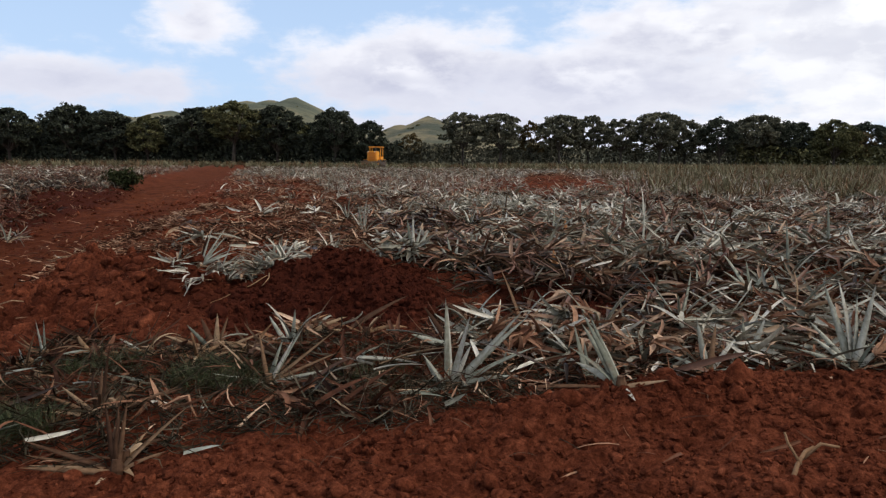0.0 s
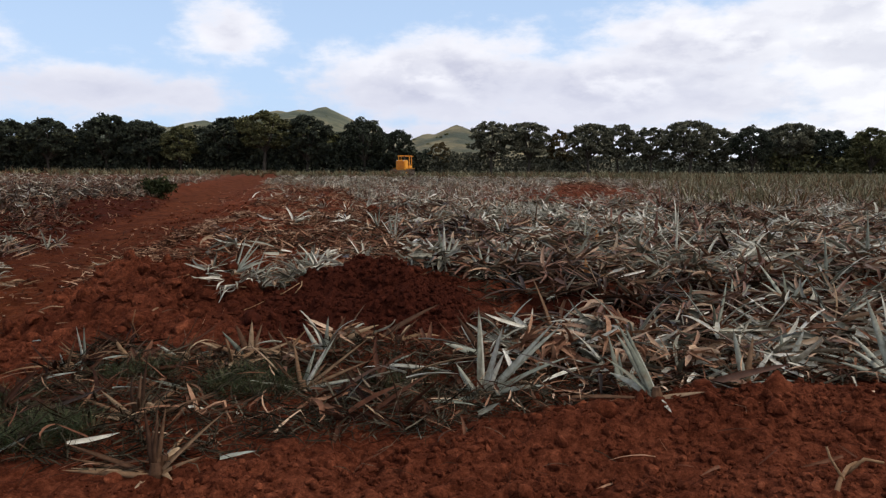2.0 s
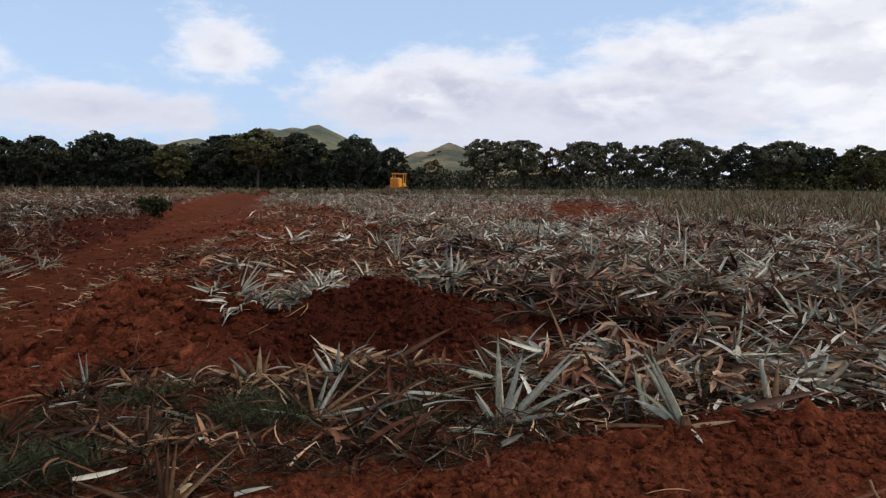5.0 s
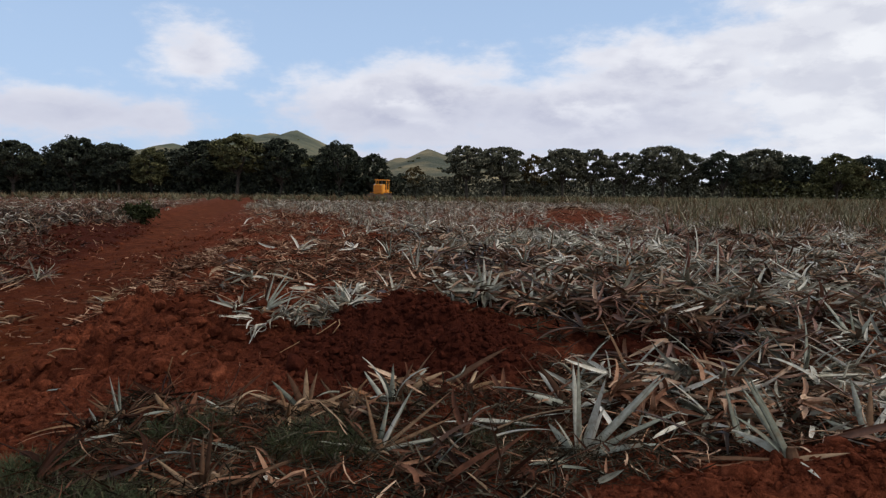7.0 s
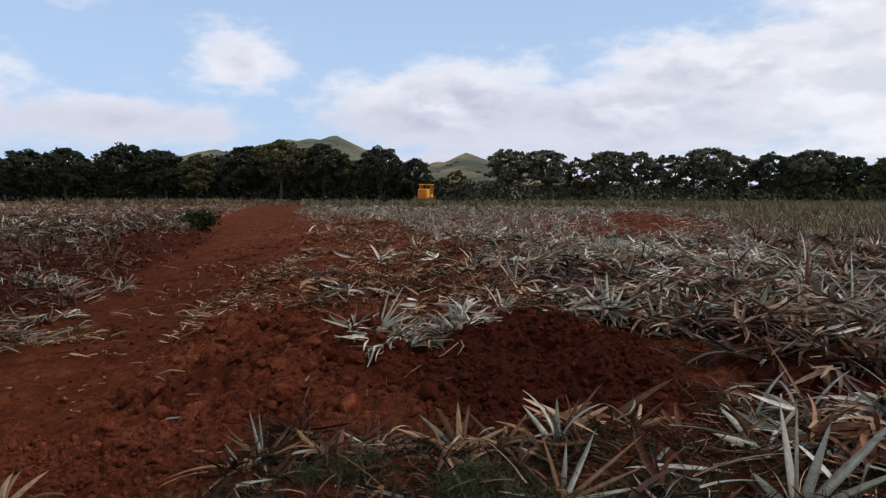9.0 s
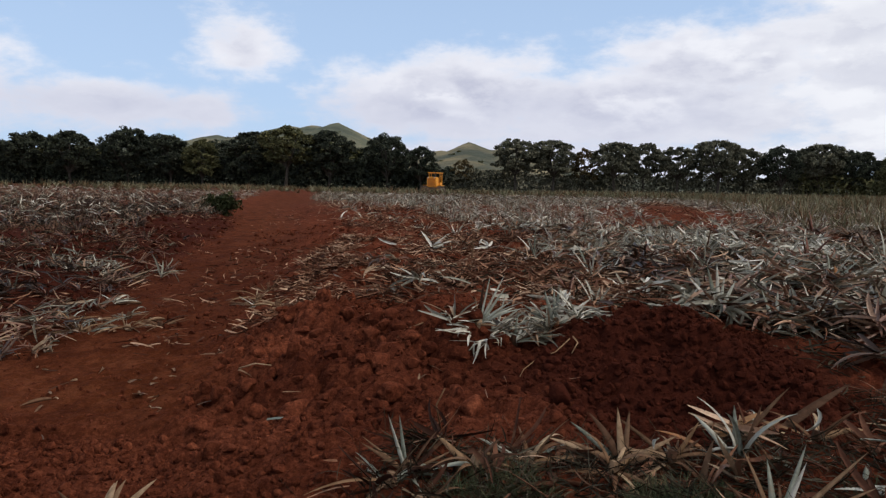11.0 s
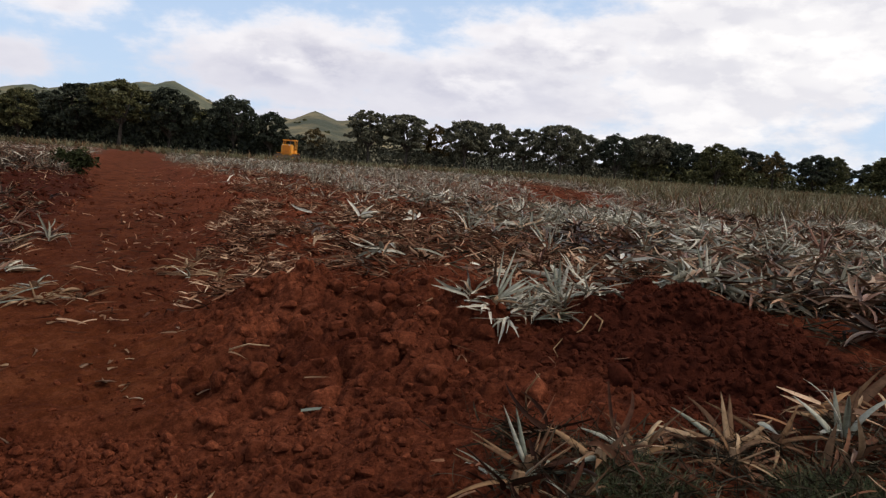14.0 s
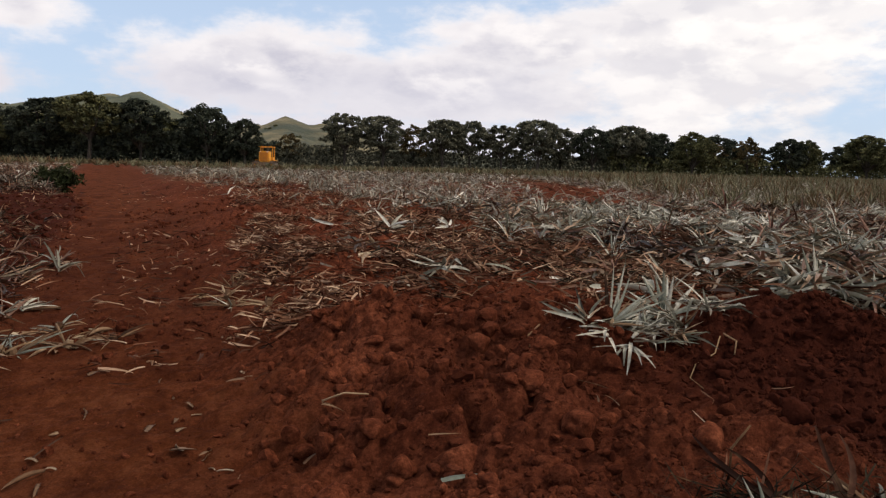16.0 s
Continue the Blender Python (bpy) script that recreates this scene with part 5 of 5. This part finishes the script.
hero_plant(-2.75, 9.12, SPRAWL, ((80, 60, .5, 10), (62, 66, .52, 5), (30, 42, .5, 20), (100, 45, .35, 10), (10, 22, .52, 32), (150, 40, .3, 10), (-20, 10, .5, 48), (45, 50, .6, 10), (190, 10, .4, 30), (-8, 30, .4, 32), (20, 12, .45, 32)), .030, .12, 10)
hero_plant(-2.58, 9.3, SPRAWL, ((110, 40, .35, 20), (30, 30, .45, 20), (0, 18, .5, 32), (-30, 12, .45, 48), (70, 55, .5, 10), (140, 30, .4, 20), (-60, 8, .4, 32), (50, 20, .5, 20)), .030, .12, 10)
hero_plant(-2.4, 9.12, SPRAWL, ((40, 25, .45, 20), (-20, 10, .5, 32), (80, 50, .35, 10), (130, 35, .35, 20), (0, 8, .4, 20), (-50, 6, .4, 32)), .030, .12, 10)
hero_plant(-1.95, 9.72, UPRIGHT, ((100, 60, .42, 20), (125, 50, .42, 25), (60, 42, .5, 10), (25, 30, .52, 10), (150, 30, .4, 20), (175, 18, .42, 30), (40, 70, .4, 0), (10, 14, .55, 20), (75, 72, .45, 0), (-40, 20, .3, 32)), .044, 0, 5)
hero_plant(-.2, 10.0, UPRIGHT, ((120, 70, .5, 5), (95, 80, .52, 0), (150, 45, .45, 10), (60, 62, .4, 5), (30, 50, .4, 10), (170, 25, .4, 20)), .05, 0, 5)
hero_plant(.35, 9.85, UPRIGHT, ((70, 72, .42, 0), (140, 50, .45, 5), (120, 62, .45, 10), (20, 30, .42, 20), (165, 35, .5, 5), (-10, 20, .4, 20)), .05, 0, 6)
hero_plant(.95, 9.7, SPRAWL, ((130, 50, .45, 5), (150, 38, .5, 10), (60, 60, .4, 0), (100, 70, .4, 0), (20, 20, .4, 20)), .05, 0, 6)
hero_plant(-3.1, 6.45, SPRAWL, ((140, 62, .36, 5), (120, 68, .34, 5), (40, 40, .32, 32), (170, 20, .34, 20), (0, 15, .3, 32)), .026, .5, 8)
hero_plant(-4.95, 6.3, WITHERED, ((120, 40, .3, 65), (60, 45, .32, 65), (30, 25, .4, 48), (170, 12, .45, 32), (200, 8, .4, 20), (90, 50, .3, 65)), .05, 1.0, 6)
hero_plant(-7.75, 10.8, SPRAWL, ((180, 4, .6, 20), (195, 2, .65, 10), (165, 8, .5, 32), (20, 14, .5, 48), (0, 10, .55, 48), (60, 14, .4, 20), (-30, 6, .5, 32), (210, 2, .6, 10), (185, 10, .5, 48)), .026, .5, 18)
hero_plant(-7.0, 11.2, WITHERED, ((60, 10, .34, 20), (35, 6, .36, 32), (-10, 12, .45, 65), (150, 8, .3, 20), (190, 4, .36, 20)), .022, .9, 14)
tuft = hero_plant(-6.0, 12.6, "tuft of pale dry leaves beside the track", ((60, 50, .34, 5), (30, 55, .36, 0), (100, 60, .22, 5), (150, 35, .24, 10), (190, 15, .3, 10), (10, 30, .3, 10), (120, 75, .2, 0)), .02, 1.0, 10)
for x, y, leaves, size, dry in ((1.75, 7.2, 11, .85, .4), (2.6, 7.6, 12, .95, .3), (.55, 7.35, 9, .75, .8), (1.05, 7.6, 9, .75, .7), (4.6, 6.9, 12, .95, .2), (3.9, 8.0, 12, .95, .2), (4.6, 9.6, 13, .9, .2), (2.4, 10.6, 12, .8, .1)):
    pineapple(x, y, leaves, size, WITHERED if dry > .5 else SPRAWL, (0, 65), (HERO.uniform(-15, 15), HERO.uniform(-20, 20)), dry)
for x, y, size in ((1.9, 12.2, .8), (4.6, 12.4, .85), (-1.2, 12.6, .7), (.6, 13.4, .75), (3.2, 11.4, .8), (5.8, 11.0, .85), (-1.9, 15.2, .75), (1.4, 16.1, .8), (4.1, 15.0, .85)):
    pineapple(x, y, 12, size, UPRIGHT, (10, 78), (0, HERO.uniform(-12, 12)), .1)


# ---- leaves that lie loose on the near bank ----
def loose_leaf(x, y, az, el, length, bend, broad, dry, label):
    k = min(range(len(BENT)), key=lambda q: abs(BENT[q] - bend))
    ob = tagged(new("fallen_leaf", UNIT[k]), label, "leaf", "fallen leaves")
    dressed(ob, M_STRAW if dry else M_GREEN)
    ob.matrix_basis = pose(x, y, float(height(x, y)) + .03, 0, 0, az) @ pose(0, 0, 0, HERO.uniform(-30, 30), -(el + BENT[k] / 2), 0)
    ob.scale = (length, broad / .075, length)
    return ob


PALE, TAN = "long bleached pineapple leaf lying on the bank", "broad dry tan leaf, bent over on the bank"
for row in ((-.59, 7.2, 19, 26, .62, 8, .075, 1, TAN), (-.28, 6.36, 179, 4, .38, 28, .05, 0, PALE), (-.71, 5.69, 1, 51, .36, 0, .022, 0, PALE), (-2.02, 6.7, -163, 8, .36, 20, .075, 1, TAN),
            (-1.32, 6.22, -170, 46, .34, 10, .06, 1, TAN), (-1.33, 6.49, 8, 77, .3, 20, .06, 1, TAN), (-2.06, 6.02, -161, 20, .33, 5, .05, 0, PALE)):
    loose_leaf(*row)
for row in ((-.23, 5.52, 177, 76, .46, 15, .06, 1, TAN), (-.32, 5.42, 178, 40, .2, 10, .05, 1, TAN), (2.16, 5.75, 150, 6, .34, 10, .05, 0, PALE), (-1.25, 4.75, 15, 8, .22, 10, .05, 0, PALE),
            (-4.36, 7.6, 2, 4, .26, 10, .06, 0, "short bleached leaf on red soil"), (-3.0, 14.3, 80, 84, .55, 0, .035, 1, "dry leaf standing upright like a stake")):
    loose_leaf(*row)


def fallen(count, x0, x1, y0, y1, keep, dry, label_green, label_dry, size=1.0):
    made = 0
    while made < count:
        x, y = HERO.uniform(x0, x1), HERO.uniform(y0, y1)
        if HERO.random() > float(keep(np.array([x]), np.array([y]))[0]):
            continue
        brown = HERO.random() < dry
        ob = tagged(new("fallen_leaf", HERO.choice(SCRAPS)), label_dry if brown else label_green, "leaf", "fallen leaves")
        dressed(ob, M_STRAW if brown else M_GREEN)
        ob.matrix_basis = pose(x, y, float(height(x, y)) + HERO.uniform(.02, .12), 0, 0, HERO.uniform(0, 360)) @ pose(0, 0, 0, HERO.uniform(-40, 40), HERO.uniform(-20, 6), 0)
        ob.scale = (size * HERO.uniform(.7, 1.1),) * 3
        made += 1


fallen(70, -3.2, 5.0, 4.8, 7.6, lambda x, y: clear(x, y) * (1 - bare(x, y)) * (.35 + .65 * smooth(-.5, .5, x)), .45, "fallen grey-green pineapple leaf on the bank", "dry curled tan pineapple leaf on the bank")
fallen(26, -7.5, -2.0, 7.2, 13.5, lambda x, y: .5 * np.ones_like(x), 1.0, "fallen grey-green leaf on red soil", "dry tan leaf scrap on red soil", .45)
fallen(60, -2.5, 5.0, 9.8, 12.5, lambda x, y: 1 - bare(x, y), .3, "fallen grey-green pineapple leaf on the litter", "dry tan pineapple leaf on the litter")


# ---- curled scraps on the track ----
M_CHIP = leaf_material("bleached_scrap", ((0.0, (0.15, 0.080, 0.042)), (0.5, (0.29, 0.180, 0.105)), (0.85, (0.46, 0.34, 0.22)), (1.0, (0.62, 0.52, 0.38))), True, 0.7)
CHIPS = [leaf_mesh("leaf_scrap", .16 + .05 * k, .06 + .012 * (k % 3), .15 + .3 * (k % 4), 1.3 * ((k % 3) - 1), 7, .004) for k in range(8)]


def scrap(x, y, size, az):
    ob = dressed(tagged(new("leaf_scrap", HERO.choice(CHIPS)), "curled tan scrap of dead leaf on the track", "leaf", "leaf scraps"), M_CHIP)
    ob.matrix_basis = pose(x, y, float(height(x, y)) + .015, 0, 0, az) @ pose(0, 0, 0, HERO.uniform(-50, 50), -HERO.uniform(0, 12), 0)
    ob.scale = (size, size * HERO.uniform(.7, 1.2), size)
    return ob


for x, y, count, size in ((-6.72, 9.36, 1, 1.0), (-6.77, 8.98, 1, .9), (-6.02, 9.03, 3, 1.0), (-5.85, 8.54, 4, 1.1), (-5.98, 9.4, 3, .8), (-6.8, 10.13, 2, .9), (-6.3, 12.2, 3, 2.2), (-6.7, 8.35, 4, 1.0), (-5.0, 8.7, 1, 1.1), (-5.85, 10.8, 3, .9), (-7.9, 12.2, 2, 1.6),
                          (-5.6, 11.5, 6, 1.3), (-6.34, 9.96, 2, .7), (-7.38, 9.39, 2, .8), (-4.67, 12.8, 3, 1.6), (-5.26, 11.16, 5, 1.2), (-5.5, 8.16, 3, .8), (-5.6, 9.7, 4, .7), (-7.4, 10.9, 8, 1.4), (-7.9, 11.3, 8, 1.4), (-8.2, 10.7, 8, 1.5), (-7.1, 11.5, 6, 1.2), (-6.2, 12.7, 8, 1.2), (-5.9, 13.3, 8, 1.2), (-4.3, 11.4, 4, .9), (-3.6, 10.4, 4, 1.0), (-4.6, 10.6, 3, .7)):
    for k in range(count):
        scrap(x + HERO.gauss(0, .1) * (count > 1), y + HERO.gauss(0, .1) * (count > 1), size * HERO.uniform(.35, .7), HERO.uniform(0, 360))


# ---- twigs ----
def twig(points, thick, label):
    """A dry bent stalk lying on the soil; points are places on the plan with a height over the soil."""
    bm = bmesh.new()
    path = [(x, y, float(height(x, y)) + z) for x, y, z in points]
    tube(bm, path, [thick * (1.15 - .5 * k / len(path)) for k in range(len(path))], 7)
    ob = tagged(part("dry_stalk", bm, M_TAN), label, "stalk", "dry stalks")
    for f in ob.data.polygons:
        f.use_smooth = True
    return ob


for points, thick, label in ((((2.30, 4.50, .02), (2.40, 4.66, .06), (2.50, 4.78, .11), (2.56, 4.80, .12)), .013, "pale bent dry stalk on the near ridge"), (((2.48, 4.76, .09), (2.60, 4.80, .13), (2.70, 4.78, .12)), .011, "pale bent dry stalk on the near ridge"), (((2.42, 4.66, .05), (2.38, 4.75, .12), (2.37, 4.78, .17)), .008, "short pale stub of a dry stalk on the near ridge"),
                             (((-1.88, 8.95, .03), (-2.02, 8.78, .04), (-2.2, 8.74, .02), (-2.32, 8.6, .03), (-2.36, 8.35, .03)), .005, "thin curled dry stem on the damp heap"), (((-1.85, 8.95, .06), (-1.82, 8.82, .1), (-1.88, 8.74, .03)), .007, "thin curled dry stem on the damp heap"),
                             (((-2.95, 7.1, .02), (-2.98, 7.05, .2), (-2.92, 7.0, .38)), .006, "thin dry stem standing by the bank"), (((-3.3, 9.2, .02), (-3.45, 9.0, .03), (-3.5, 8.8, .02)), .007, "thin dry root on the turned bank"), (((-5.0, 8.72, .02), (-4.85, 8.73, .03), (-4.68, 8.7, .02)), .007, "thin dry root on the turned bank")):
    twig(points, thick, label)


# ---- larger clods ----
def clods(count, x0, x1, y0, y1, keep, lo, hi, label):
    made = 0
    while made < count:
        x, y = HERO.uniform(x0, x1), HERO.uniform(y0, y1)
        if HERO.random() > float(keep(np.array([x]), np.array([y]))[0]):
            continue
        r = lo + (hi - lo) * HERO.random() ** 2
        ob = tagged(new("soil_clod", HERO.choice(CLODS)), label, "clod", "soil clods")
        ob.matrix_basis = pose(x, y, float(height(x, y)) + r * .08, HERO.uniform(-20, 20), HERO.uniform(-20, 20), HERO.uniform(0, 360))
        ob.scale = (r, r * HERO.uniform(.75, 1), r * HERO.uniform(.8, 1))
        made += 1


clods(80, -1.5, 4.5, 4.0, 6.0, lambda x, y: smooth(-.1, -.5, y - near_edge(x)), .03, .12, "rounded clod of red soil on the near ridge")
clods(110, -5.4, -1.6, 7.2, 10.4, lambda x, y: bare(x, y) * turned(x, y) ** 2, .03, .13, "crumbly clod of red soil on the turned bank")
for x, y, r, label in ((-4.22, 7.87, .21, "large angular clod of red soil on the bank"), (-4.72, 8.15, .13, ""), (-3.8, 9.12, .14, ""), (-3.44, 7.95, .17, ""), (-2.07, 7.75, .15, "large angular clod of red soil on the bank"), (-4.48, 8.75, .13, ""), (-4.15, 9.65, .15, ""), (-3.8, 10.1, .13, ""), (-4.55, 7.9, .13, ""), (-3.72, 7.65, .13, ""), (-3.4, 8.84, .14, ""), (-2.75, 7.6, .15, ""), (-4.95, 7.75, .14, ""),
                       (1.15, 5.35, .15, "tall rounded clod on the near ridge"), (1.19, 4.93, .085, "dry orange-brown clod on the near ridge"), (1.66, 5.24, .09, ""), (2.5, 5.85, .17, "large dry orange-brown clod on the near ridge"), (2.9, 5.45, .12, ""), (3.25, 5.5, .13, ""), (.61, 4.5, .08, ""), (-.08, 4.62, .07, ""), (1.75, 4.39, .09, ""), (1.95, 5.75, .13, "")):
    ob = tagged(new("soil_clod", HERO.choice(CLODS)), label or "angular clod of red soil on the turned bank", "clod", "soil clods")
    ob.matrix_basis = pose(x, y, float(height(x, y)) + r * .22, HERO.uniform(-25, 25), HERO.uniform(-25, 25), HERO.uniform(0, 360))
    ob.scale = (r, r * HERO.uniform(.75, 1), r * HERO.uniform(.9, 1.1))
clods(26, -2.2, .3, 7.4, 9.4, bare, .04, .12, "dark red clod on the soil heap")


def dampened():
    """Clods of one group share the damp tone of the heap they lie on."""
    wet = {}
    for ob in list(bpy.data.objects):
        if ob.name.startswith("soil_clod") and ob.parent is None and float(moist(np.array([ob.location.x]), np.array([ob.location.y]))[0]) > .4:
            if ob.data.name not in wet:
                wet[ob.data.name] = ob.data.copy()
                wet[ob.data.name].attributes.new("damp", "FLOAT", "POINT").data.foreach_set("value", np.ones(len(ob.data.vertices), np.float32))
            ob.data = wet[ob.data.name]


dampened()
AMBER = "amber-brown dying pineapple leaf among grey ones"
for row in ((1.59, 9.2, 100, 70, .32, 10, .09), (1.6, 9.15, 20, 30, .3, 20, .08), (1.72, 7.2, 200, 12, .32, 20, .09), (1.8, 7.25, 40, 14, .28, 10, .08), (-1.1, 6.95, 15, 24, .38, 20, .08), (-1.2, 6.9, 160, 14, .34, 32, .08), (3.3, 7.6, 60, 30, .3, 32, .08), (2.2, 12.4, 90, 50, .45, 10, .1)):
    dressed(loose_leaf(*row, 1, AMBER), M_AMBER)
clods(14, .9, 2.6, 7.7, 9.1, bare, .05, .15, "dark red lump of soil between the plants")
dampened()


def rust_plant(x, y, leaves, size):
    """A dead plant whose leaves have turned rust red."""
    root = pineapple(x, y, leaves, size, "dead rust-red pineapple plant in the grey litter", (5, 80), (HERO.uniform(-25, 25), HERO.uniform(-25, 25)), 1.0)
    for ob in root.children:
        if ob.name.startswith("leaf"):
            dressed(ob, M_RUST)
            ob.scale = (ob.scale.x, ob.scale.y * 1.6, ob.scale.z)
    return root


for x, y, leaves, size in ((2.84, 15.1, 14, .85), (4.54, 14.5, 13, .8), (3.22, 12.8, 12, .7), (3.42, 9.3, 12, .62), (4.5, 12.4, 10, .6), (4.97, 19.9, 14, .9), (1.25, 9.0, 9, .5), (2.3, 8.9, 9, .5), (-.6, 13.2, 10, .5), (-1.6, 11.6, 9, .45)):
    rust_plant(x, y, leaves, size)
